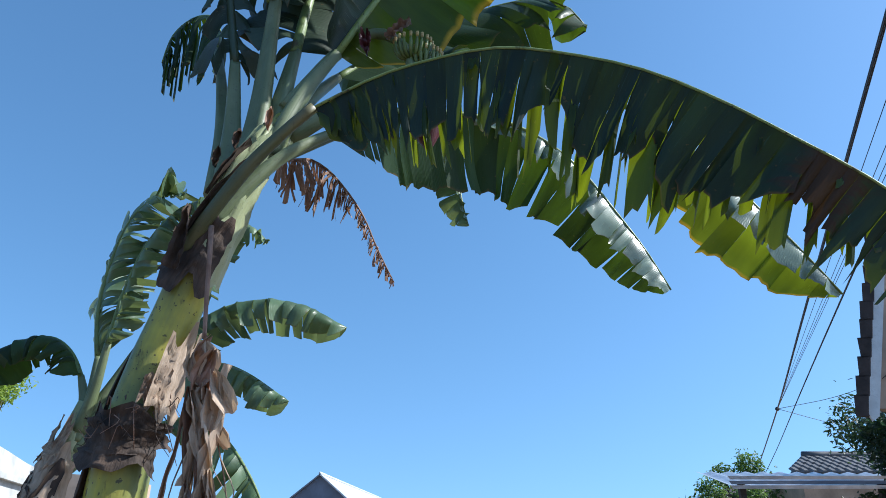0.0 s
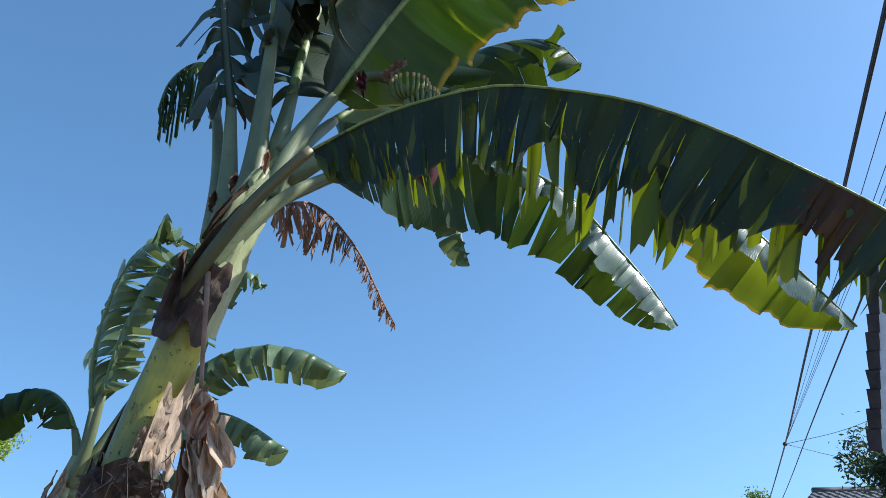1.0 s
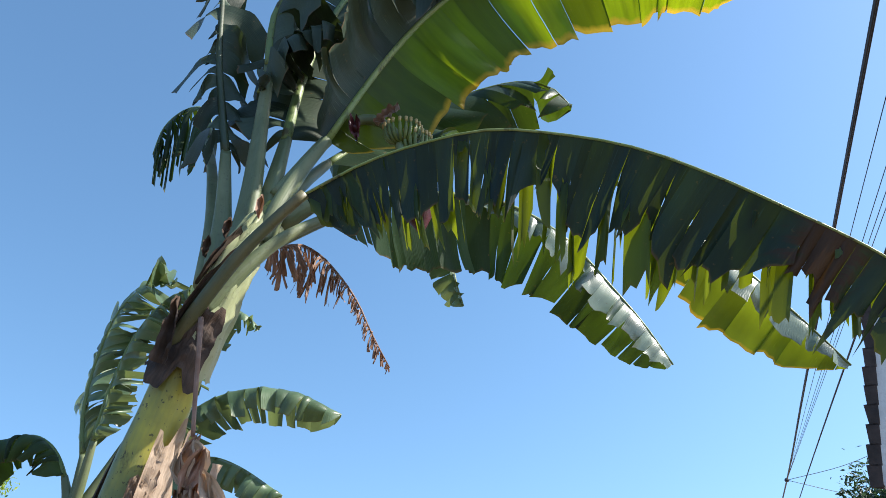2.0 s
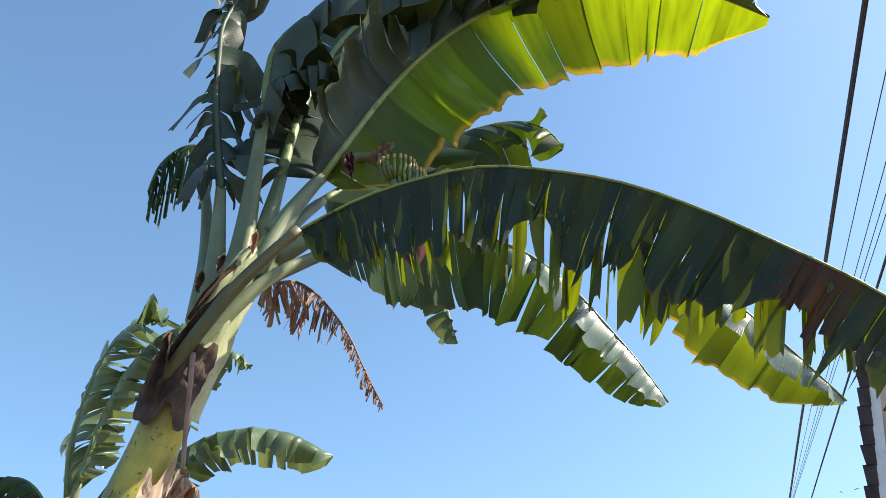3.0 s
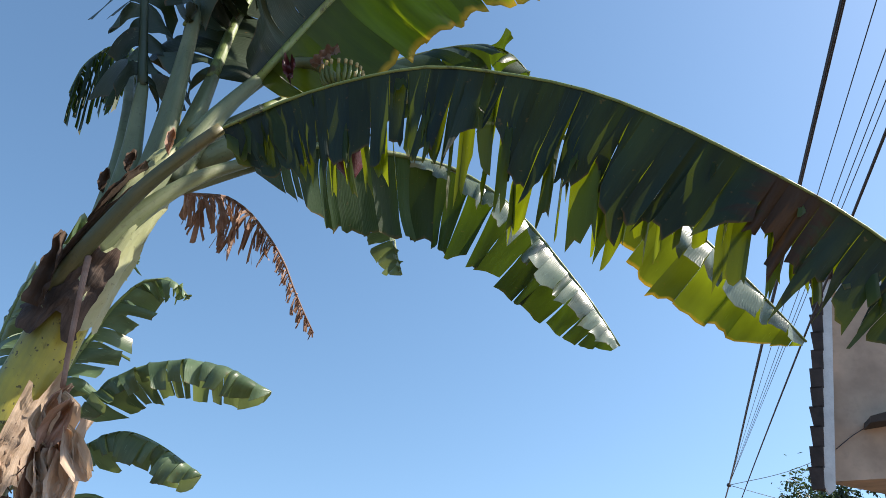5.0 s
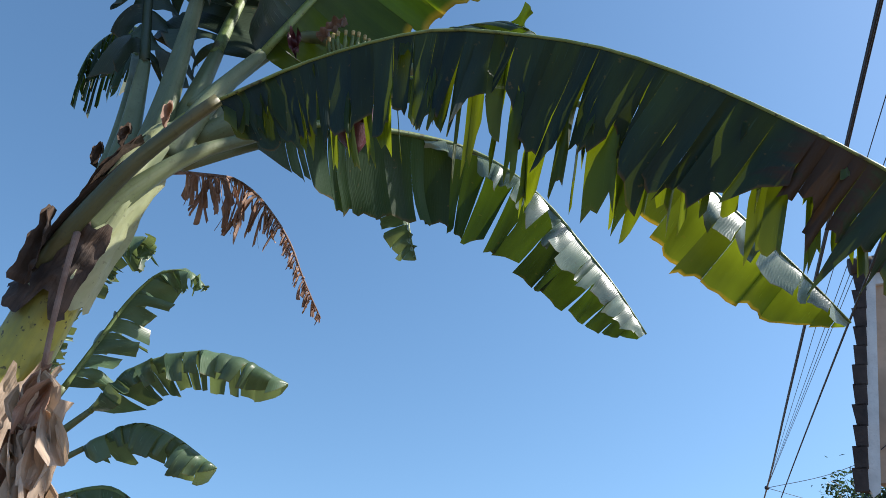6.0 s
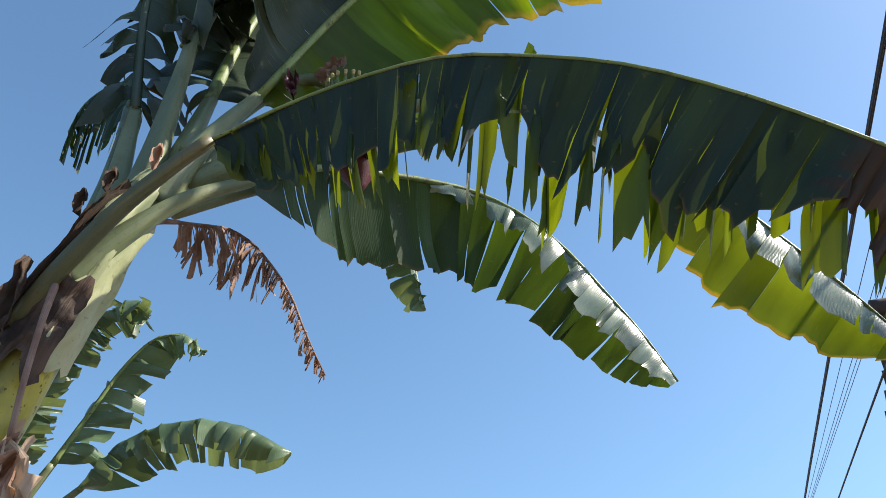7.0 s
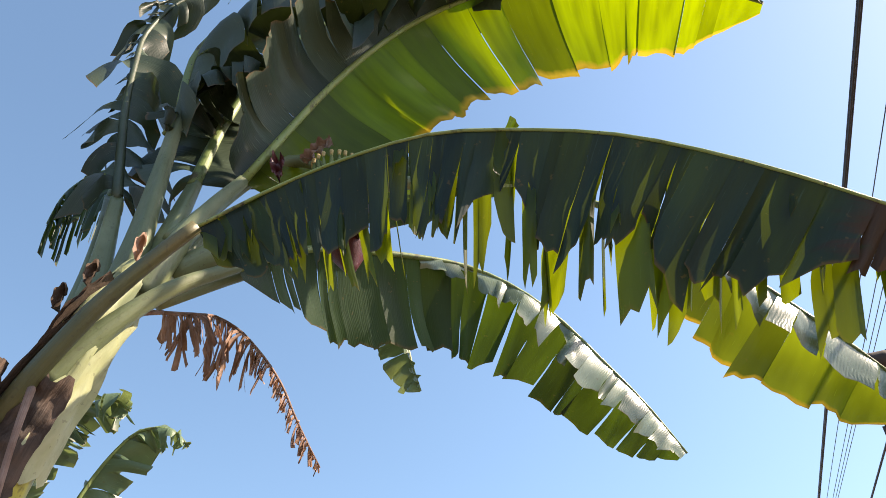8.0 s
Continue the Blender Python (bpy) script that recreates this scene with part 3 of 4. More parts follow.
# ---- banana plants ----
def sheath_shell(bm, line, radii, lo, hi, a0, a1, out, seed, ragged=0.12):
    """A dead sheath: a piece of tube that lies round the stem, with ragged ends. lo, hi: stretch of the stem; a0, a1: degrees round it, 0 to the camera side of x."""
    rng = random.Random(seed)
    uvl = bm.loops.layers.uv.verify()
    tan = tangents(line)
    n, nl, na = len(line) - 1, 14, 14
    grid = []
    ends = [ragged * (0.5 + 0.9 * noise.noise((j * 0.33, seed * 3.1, 0.5)) + 0.08 * rng.random()) for j in range(na + 1)]
    starts = [ragged * (0.5 + 0.9 * noise.noise((j * 0.33, seed * 3.1, 7.5)) + 0.08 * rng.random()) for j in range(na + 1)]
    for i in range(nl + 1):
        row = []
        for j in range(na + 1):
            f0 = lo + starts[j] * (hi - lo)
            f1 = hi - ends[j] * (hi - lo)
            f = (f0 + (f1 - f0) * i / nl) * n
            k = min(int(f), n - 1)
            p, t = line[k].lerp(line[k + 1], f - k), tan[k]
            sx = t.cross(Vector((0, 1, 0))).normalized() * -1
            fy = sx.cross(t).normalized()
            if fy.y > 0:
                fy = -fy
            g = f / n * (len(radii) - 1)
            kk = min(int(g), len(radii) - 2)
            r = radii[kk] + (radii[kk + 1] - radii[kk]) * (g - kk)
            a = radians(a0 + (a1 - a0) * j / na)
            flare = out * (0.5 + 0.5 * abs(2 * i / nl - 1) ** 2) + 0.008
            r = r + flare + 0.02 * noise.noise((i * 0.5, j * 0.6, seed)) + 0.009 * noise.noise((i * 1.3, j * 1.5, seed)) + 0.01 * abs(2 * j / na - 1) ** 4
            row.append(bm.verts.new(p - sx * math.cos(a) * r + fy * math.sin(a) * r))
        grid.append(row)
    for i in range(nl):
        for j in range(na):
            f = bm.faces.new((grid[i][j], grid[i][j + 1], grid[i + 1][j + 1], grid[i + 1][j]))
            for l, (ii, jj) in zip(f.loops, ((i, j), (i, j + 1), (i + 1, j + 1), (i + 1, j))):
                l[uvl].uv = (jj * 0.02, ii * 0.04)


def sheet_strip(bm, pts, widths, seed, crumple=0.03, n=18, face=(0, -1, 0)):
    """A crumpled hanging strip of dead leaf."""
    uvl = bm.loops.layers.uv.verify()
    line, length = spline(pts, n)
    tan = tangents(line)
    rows = []
    for i, (p, t) in enumerate(zip(line, tan)):
        f = i / n * (len(widths) - 1)
        k = min(int(f), len(widths) - 2)
        w = widths[k] + (widths[k + 1] - widths[k]) * (f - k)
        sd = t.cross(Vector(face)).normalized()
        nr = sd.cross(t)
        rows.append([bm.verts.new(p + sd * w * (j / 4 - 1) + nr * crumple * noise.noise((i * 0.35, j * 0.5, seed)) * 2 + nr * 0.02 * math.cos(j * 0.8)) for j in range(9)])
    for i in range(n):
        for j in range(8):
            f = bm.faces.new((rows[i][j], rows[i][j + 1], rows[i + 1][j + 1], rows[i + 1][j]))
            for l, (ii, jj) in zip(f.loops, ((i, j), (i, j + 1), (i + 1, j + 1), (i + 1, j))):
                l[uvl].uv = (jj * 0.012, ii / n * length)


STEM_LINE = [(-1.12, 2.32, -0.05), (-1.09, 2.32, 1.0), (-1.06, 2.32, 1.5), (-1.04, 2.32, 1.75), (-1.0, 2.32, 1.95), (-0.95, 2.32, 2.15),
             (-0.89, 2.31, 2.35), (-0.82, 2.31, 2.56), (-0.76, 2.31, 2.74), (-0.70, 2.33, 2.9), (-0.65, 2.36, 3.05)]
STEM_R = (0.15, 0.135, 0.12, 0.108, 0.104, 0.098, 0.092, 0.085, 0.078, 0.068, 0.02)


def near_plant():
    plant = thing("banana_plant", "tall leaning banana plant with torn green leaves and dead sheaths", "banana plant", group="banana plants")
    bm = bmesh.new()
    line = tube(bm, STEM_LINE, STEM_R, 60, 28, wobble=0.10, rough=4.0)
    part("pseudostem", bm, STEM, plant, "green and yellow fibrous pseudostem")
    for i, (lo, hi, a0, a1, mat) in enumerate(((0.76, 0.985, -70, 70, STEM_TOP), (0.74, 0.95, 75, 210, STEM_TOP), (0.80, 0.985, 45, 150, STEM_TOP))):
        bm = bmesh.new()
        sheath_shell(bm, line, STEM_R, lo, hi, a0, a1, 0.003, 40 + i, 0.10)
        part("sheath", bm, mat, plant)
    for i, (lo, hi, a0, a1, out, mat, lab) in enumerate((
            (0.71, 0.83, 30, 150, 0.026, DRY_DARK, "dark withered sheath scrap"),
            (0.56, 0.70, 122, 205, 0.022, DRY_PALE, "pale papery dead sheath"), (0.575, 0.64, 108, 150, 0.012, DRY_GREY, ""), (0.53, 0.59, -20, 200, 0.03, DRY_DARK, "dark fibrous collar of dead sheaths"),
            (0.51, 0.575, 30, 160, 0.045, DRY_DARK, ""), (0.30, 0.64, -30, 38, 0.012, DRY_DARK, ""))):
        bm = bmesh.new()
        sheath_shell(bm, line, STEM_R, lo, hi, a0, a1, out, 60 + i, 0.3)
        part("dead_sheath", bm, mat, plant, lab)
    bm = bmesh.new()
    sheet_strip(bm, [(-0.93, 2.17, 2.28), (-0.90, 2.15, 2.4), (-0.885, 2.14, 2.52)], (0.03, 0.03, 0.02, 0.004), 3, 0.015)
    part("dead_sheath", bm, DRY_DARK, plant)

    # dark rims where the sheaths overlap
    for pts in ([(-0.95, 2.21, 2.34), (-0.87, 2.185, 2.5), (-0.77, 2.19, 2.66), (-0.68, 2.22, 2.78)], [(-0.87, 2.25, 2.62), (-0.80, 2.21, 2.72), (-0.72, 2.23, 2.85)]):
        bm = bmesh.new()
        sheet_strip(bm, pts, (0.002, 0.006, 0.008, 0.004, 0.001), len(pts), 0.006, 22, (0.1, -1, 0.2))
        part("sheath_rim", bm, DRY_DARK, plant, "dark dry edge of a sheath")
    for pts in ([(-0.845, 2.21, 2.72), (-0.835, 2.2, 2.76), (-0.83, 2.2, 2.8)], [(-0.775, 2.205, 2.80), (-0.765, 2.2, 2.84), (-0.755, 2.2, 2.88)], [(-0.66, 2.235, 2.90), (-0.655, 2.225, 2.95), (-0.65, 2.23, 3.0)]):
        bm = bmesh.new()
        sheet_strip(bm, pts, (0.004, 0.016, 0.013, 0.003), 7, 0.01, 12, (0.2, -1, 0.2))
        part("sheath_tip", bm, DRY_DARK if pts[0][0] < -0.7 else DRY, plant, "withered sheath tip")

    # main leaf, arching to the side; its pale rib stands for the sunlit top rim
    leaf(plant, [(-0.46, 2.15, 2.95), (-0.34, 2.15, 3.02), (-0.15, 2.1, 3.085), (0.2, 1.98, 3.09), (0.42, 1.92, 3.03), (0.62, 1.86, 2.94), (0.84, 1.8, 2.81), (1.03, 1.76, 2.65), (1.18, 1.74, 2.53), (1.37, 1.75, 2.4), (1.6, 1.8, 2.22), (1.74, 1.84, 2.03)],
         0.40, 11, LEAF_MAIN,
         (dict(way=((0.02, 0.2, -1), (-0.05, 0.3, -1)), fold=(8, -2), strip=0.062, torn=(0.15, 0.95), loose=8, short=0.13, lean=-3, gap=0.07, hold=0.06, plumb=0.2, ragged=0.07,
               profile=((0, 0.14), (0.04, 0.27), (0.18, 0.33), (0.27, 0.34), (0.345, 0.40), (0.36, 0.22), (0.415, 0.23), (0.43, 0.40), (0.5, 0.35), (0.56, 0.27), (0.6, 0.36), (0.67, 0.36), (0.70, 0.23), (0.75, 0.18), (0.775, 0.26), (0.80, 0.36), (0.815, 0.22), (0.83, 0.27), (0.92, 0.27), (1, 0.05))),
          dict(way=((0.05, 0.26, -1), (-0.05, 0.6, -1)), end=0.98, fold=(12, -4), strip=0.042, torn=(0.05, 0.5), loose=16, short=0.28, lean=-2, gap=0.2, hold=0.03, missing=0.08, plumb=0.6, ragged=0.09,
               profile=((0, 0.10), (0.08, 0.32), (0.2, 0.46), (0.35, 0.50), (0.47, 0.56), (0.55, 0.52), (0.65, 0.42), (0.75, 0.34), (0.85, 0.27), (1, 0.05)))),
         [(-0.93, 2.23, 2.36), (-0.82, 2.185, 2.51), (-0.69, 2.165, 2.70), (-0.56, 2.155, 2.85), (-0.46, 2.15, 2.95)], (0.006, 0.004), (0.028, 0.027, 0.022), "arching torn green leaf with a browned stretch, near half coloured as shaded", RIB_PALE, PETIOLE_OLIVE, other=LEAF_RAGS)
    # middle leaf below it
    leaf(plant, [(-0.42, 2.45, 3.03), (-0.24, 2.66, 3.27), (-0.04, 2.9, 3.44), (0.39, 3.15, 3.52), (0.7, 3.2, 3.34), (0.84, 3.22, 3.17), (0.98, 3.24, 2.97), (1.11, 3.26, 2.77), (1.21, 3.28, 2.58)],
         0.42, 21, LEAF,
         (dict(whole=0.34, way=((-0.3, 0.1, -0.62), (-0.3, 0.62, -0.52)), fold=(6, -16), strip=0.10, torn=(0.12, 0.8), loose=6, short=0.04, lean=8, gap=0.05, hold=0.15, ragged=0.025,
               profile=((0, 0.06), (0.06, 0.20), (0.2, 0.42), (0.5, 0.45), (0.7, 0.38), (0.85, 0.30), (0.95, 0.2), (1, 0.05))),
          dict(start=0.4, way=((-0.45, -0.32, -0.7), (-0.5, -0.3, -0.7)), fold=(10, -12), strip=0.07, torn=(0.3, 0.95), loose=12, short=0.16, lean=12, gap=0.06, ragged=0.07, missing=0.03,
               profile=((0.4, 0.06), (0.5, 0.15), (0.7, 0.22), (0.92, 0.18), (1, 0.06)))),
         [(-0.84, 2.25, 2.50), (-0.72, 2.27, 2.68), (-0.58, 2.33, 2.86), (-0.42, 2.45, 3.03)], (0.018, 0.005), (0.045, 0.03, 0.022), "drooping green leaf, upper side glossy with its sheen painted pale", other=LEAF_SHEEN)
    # high leaf with the yellow margin
    leaf(plant, [(-0.45, 2.44, 3.44), (-0.28, 2.46, 3.78), (-0.05, 2.46, 4.15), (0.22, 2.46, 4.45), (0.5, 2.46, 4.65), (0.9, 2.46, 4.79), (1.3, 2.46, 4.81), (1.65, 2.46, 4.68), (1.95, 2.46, 4.45)],
         0.42, 31, LEAF_YELLOW,
         (dict(way=((0.5, 0.6, -0.5), (0.3, 0.7, -0.65)), fold=(8, -12), strip=0.17, torn=(0.86, 1.0), loose=4, short=0.03, lean=8, gap=0.008, ragged=0.03,
               profile=((0, 0.12), (0.06, 0.32), (0.2, 0.47), (0.5, 0.54), (0.75, 0.48), (0.9, 0.34), (1, 0.05))),
          dict(whole=0.3, way=((-0.62, -0.5, 0.35), (-0.1, -0.8, 0.3)), fold=(10, -50), strip=0.11, torn=(0.1, 0.5), loose=16, short=0.16, lean=6, plumb=0.85, gap=0.06, missing=0.05, ragged=0.05,
               profile=((0, 0.12), (0.08, 0.34), (0.3, 0.46), (0.7, 0.5), (0.9, 0.36), (1, 0.05)))),
         [(-0.68, 2.34, 2.84), (-0.62, 2.36, 3.05), (-0.54, 2.4, 3.26), (-0.45, 2.44, 3.44)], (0.018, 0.005), (0.055, 0.04, 0.026), "broad leaf with a yellow margin", RIB_PALE, other=LEAF_SHADED)
    # leaf behind the fruit
    leaf(plant, [(-0.5, 2.7, 3.5), (-0.25, 2.95, 3.9), (0.1, 3.15, 4.25), (0.45, 3.2, 4.42), (0.72, 3.2, 4.42), (0.88, 3.2, 4.22)],
         0.4, 41, LEAF,
         (dict(width=0.44, fold=(-42, -66), strip=0.16, torn=(0.25, 1.0), loose=20, short=0.08, lean=16, base=0.1, tip=0.8, gap=0.03, curl=45, hold=0.3),
          dict(width=0.4, fold=(-10, -40), strip=0.2, torn=(0.4, 1.0), loose=14, short=0.08, lean=16, base=0.12, tip=0.7, curl=25)),
         [(-0.66, 2.4, 2.9), (-0.6, 2.5, 3.2), (-0.5, 2.7, 3.5)], (0.02, 0.006), (0.05, 0.028))
    # leaf behind the main one, yellowing
    leaf(plant, [(0.5, 2.3, 3.2), (0.72, 2.25, 3.06), (0.92, 2.2, 2.86), (1.1, 2.16, 2.64), (1.2, 2.15, 2.50), (1.32, 2.16, 2.35), (1.46, 2.2, 2.19)],
         0.42, 51, LEAF_RIGHT,
         (dict(start=0.48, way=((-0.5, 0.4, -0.75), (-0.45, 0.4, -0.7)), fold=(8, -14), strip=0.075, torn=(0.05, 0.95), loose=7, short=0.06, lean=10, gap=0.05, hold=0.4, ragged=0.03,
               profile=((0.48, 0.20), (0.55, 0.25), (0.7, 0.26), (0.88, 0.18), (1, 0.03))),
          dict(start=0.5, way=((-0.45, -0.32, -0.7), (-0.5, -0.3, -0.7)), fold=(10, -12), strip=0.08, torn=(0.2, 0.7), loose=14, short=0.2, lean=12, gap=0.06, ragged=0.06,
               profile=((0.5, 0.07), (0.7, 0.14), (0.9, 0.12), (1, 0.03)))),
         [(-0.64, 2.42, 2.98), (-0.35, 2.45, 3.2), (0.05, 2.42, 3.34), (0.5, 2.3, 3.2)], (0.014, 0.004), (0.05, 0.018), "yellowing torn leaf, glossy half painted with pale sheen", other=LEAF_SHEEN)
    # small leaf hanging behind the middle one
    leaf(plant, [(-0.04, 3.08, 3.40), (0.04, 3.26, 3.38), (0.1, 3.3, 3.24), (0.13, 3.3, 3.08), (0.16, 3.28, 2.95)], 0.17, 61, LEAF_BACK,
         (dict(way=((-0.8, 0.1, -0.4), (-0.8, 0.2, -0.4)), fold=(0, -30), strip=0.06, torn=(0.2, 0.7), loose=10, lean=16), dict(way=((0.2, -0.6, -0.5), (0.3, -0.6, -0.5)), width=0.09, fold=(-10, -40), strip=0.05, torn=(0.2, 0.7), loose=14, lean=16)),
         [(-0.66, 2.42, 2.88), (-0.44, 2.58, 3.1), (-0.24, 2.78, 3.31), (-0.04, 3.08, 3.40)], (0.012, 0.004), (0.03, 0.015))
    # upright stalks with shredded blades
    leaf(plant, [(-0.77, 2.46, 3.95), (-0.785, 2.48, 4.22), (-0.73, 2.46, 4.44), (-0.52, 2.42, 4.6), (-0.2, 2.4, 4.71), (0.15, 2.4, 4.78), (0.5, 2.4, 4.8), (0.8, 2.42, 4.72)], 0.46, 71, LEAF_SHADED,
         (dict(fold=(-20, -90), side=(0.3, -0.95, 0.1), strip=0.19, torn=(0.2, 0.9), loose=20, short=0.22, lean=2, plumb=0.9, base=0.06, curl=20, gap=0.04, missing=0.05),
          dict(width=0.52, fold=(-10, -80), side=(0.3, -0.95, 0.1), strip=0.17, torn=(0.1, 0.7), loose=26, short=0.22, lean=2, plumb=0.8, base=0.06, curl=30, gap=0.06, missing=0.08)),
         [(-0.76, 2.33, 2.8), (-0.75, 2.36, 3.05), (-0.76, 2.41, 3.45), (-0.77, 2.46, 3.95)], (0.026, 0.006), (0.062, 0.045, 0.034, 0.027))
    # a torn flap that folds over the stalks
    leaf(plant, [(-0.80, 2.44, 3.75), (-0.72, 2.42, 3.98), (-0.58, 2.42, 4.12), (-0.42, 2.44, 4.15), (-0.3, 2.46, 4.05)], 0.28, 75, LEAF_SHADED,
         (dict(fold=(-10, -80), strip=0.09, torn=(0.05, 0.5), loose=28, short=0.2, lean=2, plumb=0.6, base=0.1, curl=45, gap=0.05),
          dict(fold=(10, -60), strip=0.1, torn=(0.05, 0.5), loose=28, short=0.2, lean=2, plumb=0.3, base=0.1, curl=45, gap=0.05)), None, (0.012, 0.004))
    leaf(plant, [(-0.93, 2.47, 3.42), (-0.99, 2.5, 3.7), (-1.06, 2.53, 4.05), (-1.1, 2.55, 4.4), (-1.13, 2.6, 4.8), (-1.0, 2.65, 5.2), (-0.75, 2.7, 5.45)], 0.36, 81, LEAF_SHADED,
         (dict(side=(0.9, 0.4, 0), fold=(-5, -45), strip=0.13, torn=(0.0, 0.25), loose=40, short=0.3, lean=-6, plumb=0.6, base=0.04, curl=50, gap=0.1, missing=0.12, hold=0.0),
          dict(side=(0.9, 0.4, 0), fold=(-5, -45), strip=0.08, torn=(0.0, 0.12), loose=40, short=0.3, lean=-10, plumb=0.7, base=0.04, curl=50, gap=0.12, missing=0.15, hold=0.0)),
         [(-0.84, 2.34, 2.72), (-0.87, 2.4, 3.0), (-0.93, 2.47, 3.42)], (0.022, 0.006), (0.055, 0.036, 0.024), rib_material=RIB_DARK)
    leaf(plant, [(-0.66, 2.5, 3.5), (-0.64, 2.6, 3.95), (-0.56, 2.68, 4.4), (-0.38, 2.74, 4.85), (-0.05, 2.78, 5.15), (0.4, 2.8, 5.25), (0.8, 2.8, 5.1)], 0.42, 91, LEAF_SHADED,
         (dict(side=(0.8, 0.1, -0.5), fold=(0, -30), strip=0.16, torn=(0.3, 0.9), loose=14, short=0.12, lean=10, plumb=0.3, base=0.06, gap=0.05),
          dict(side=(0.8, 0.3, -0.2), fold=(0, -40), strip=0.10, torn=(0.05, 0.5), loose=28, short=0.2, lean=10, plumb=0.5, base=0.06, curl=30, gap=0.1)),
         [(-0.70, 2.36, 2.86), (-0.68, 2.42, 3.15), (-0.66, 2.5, 3.5)], (0.028, 0.006), (0.06, 0.042, 0.029))
    # drooping shredded clump
    tassel = dict(fold=(-40, -85), strip=0.028, torn=(0.0, 0.1), loose=14, short=0.25, lean=4, plumb=0.96, gap=0.2, base=0.25, tip=0.85, hold=0.0, missing=0.06)
    leaf(plant, [(-1.16, 2.78, 3.75), (-1.22, 2.88, 3.98), (-1.32, 2.96, 4.13), (-1.44, 3.0, 4.14), (-1.53, 3.0, 4.02), (-1.56, 3.0, 3.84)], 0.44, 101, LEAF, (tassel, tassel),
         [(-0.88, 2.34, 2.66), (-0.93, 2.45, 3.0), (-1.04, 2.62, 3.4), (-1.16, 2.78, 3.75)], (0.018, 0.004), (0.045, 0.034, 0.026, 0.02))
    # dry brown leaf
    shred = dict(fold=(-60, -85), strip=0.016, torn=(0.0, 0.05), loose=40, short=0.35, lean=10, plumb=0.7, gap=0.3, shrink=0.6, curl=80, hold=0.0, missing=0.1,
                 profile=((0, 0.10), (0.12, 0.26), (0.4, 0.28), (0.55, 0.18), (0.65, 0.08), (0.9, 0.09), (1, 0.05)))
    leaf(plant, [(-0.72, 2.6, 2.97), (-0.62, 2.9, 3.14), (-0.49, 2.93, 3.03), (-0.37, 2.94, 2.86), (-0.285, 2.94, 2.67), (-0.20, 2.94, 2.50)], 0.25, 111, DRY,
         (shred, dict(shred, loose=55)), [(-0.76, 2.36, 2.72), (-0.74, 2.45, 2.86), (-0.72, 2.6, 2.97)], (0.008, 0.003), (0.02, 0.009), "shrivelled brown dry leaf", DRY, DRY)
    # dead leaf that hangs along the stem
    bm = bmesh.new()
    tube(bm, [(-0.80, 2.16, 2.44), (-0.775, 2.12, 2.3), (-0.755, 2.1, 2.12), (-0.745, 2.1, 2.0)], (0.010, 0.008, 0.007), 14, 7, wobble=0.3)
    dead = part("hanging_leaf", bm, DRY, plant, "pale tan dead leaf hanging by its stalk")
    rng = random.Random(17)
    # a few folded flags of dry blade, then long thin shreds
    for i in range(11):
        p = Vector((rng.uniform(-0.79, -0.68), rng.uniform(2.05, 2.13), rng.uniform(1.72, 2.02)))
        w, drop = rng.uniform(0.012, 0.028), rng.uniform(0.07, 0.15)
        face = (rng.uniform(-0.3, 1.4), -1, rng.uniform(-0.2, 0.6))
        q = p + Vector((rng.uniform(-0.03, 0.04), rng.uniform(-0.03, 0.01), -drop * 0.5))
        e = q + Vector((rng.uniform(-0.05, 0.05), rng.uniform(-0.02, 0.03), -drop * 0.6))
        bm = bmesh.new()
        sheet_strip(bm, [p, q, e], (w * 0.25, w * 1.1, w * 1.3, w * rng.uniform(0.1, 1.2)), 200 + i, 0.014, 6, face)
        part("shred", bm, DRY_PALE if i % 4 else DRY, dead, smooth=False)
    for i in range(12):
        x = rng.uniform(-0.80, -0.64)
        p = Vector((x, rng.uniform(2.06, 2.14), rng.uniform(1.74, 1.92)))
        drop = rng.uniform(0.22, 0.5)
        sway = rng.uniform(-0.05, 0.12) * (drop / 0.4)
        bm = bmesh.new()
        w = rng.uniform(0.003, 0.008)
        sheet_strip(bm, [p, p + Vector((sway * 0.25, 0.01, -drop * 0.4)), p + Vector((sway * 0.6, 0, -drop * 0.7)), p + Vector((sway, rng.uniform(-0.03, 0.03), -drop))], (w * 0.5, w, w * 0.6, w * 1.5, w * 0.3), 240 + i, 0.02, 16, (rng.uniform(-1, 1), -1, 0))
        part("shred", bm, DRY_PALE if i % 3 else DRY, dead)
    for i in range(8):
        p = Vector((rng.uniform(-0.8, -0.62), rng.uniform(2.08, 2.16), rng.uniform(1.55, 1.9)))
        bm = bmesh.new()
        tube(bm, [p, p + Vector((rng.uniform(-0.03, 0.06), 0, -0.12)), p + Vector((rng.uniform(-0.05, 0.13), rng.uniform(-0.03, 0.03), rng.uniform(-0.4, -0.2)))], (0.005, 0.003), 8, 5, squash=0.4)
        part("shred", bm, DRY_PALE if i % 3 else DRY, dead)
    for i in range(26):
        a = rng.uniform(-0.3, 3.4)
        c = Vector((-1.04, 2.32, 1.76)) + Vector((math.cos(a) * 0.13, -abs(math.sin(a)) * 0.14, rng.uniform(-0.06, 0.08)))
        bm = bmesh.new()
        tube(bm, [c, c + Vector((rng.uniform(-0.03, 0.05), -0.02, rng.uniform(-0.05, 0.05))), c + Vector((rng.uniform(-0.06, 0.09), rng.uniform(-0.04, 0.0), rng.uniform(-0.12, 0.02)))], (0.002, 0.001), 6, 5)
        part("fibre", bm, DRY_DARK if i % 3 else DRY, plant)
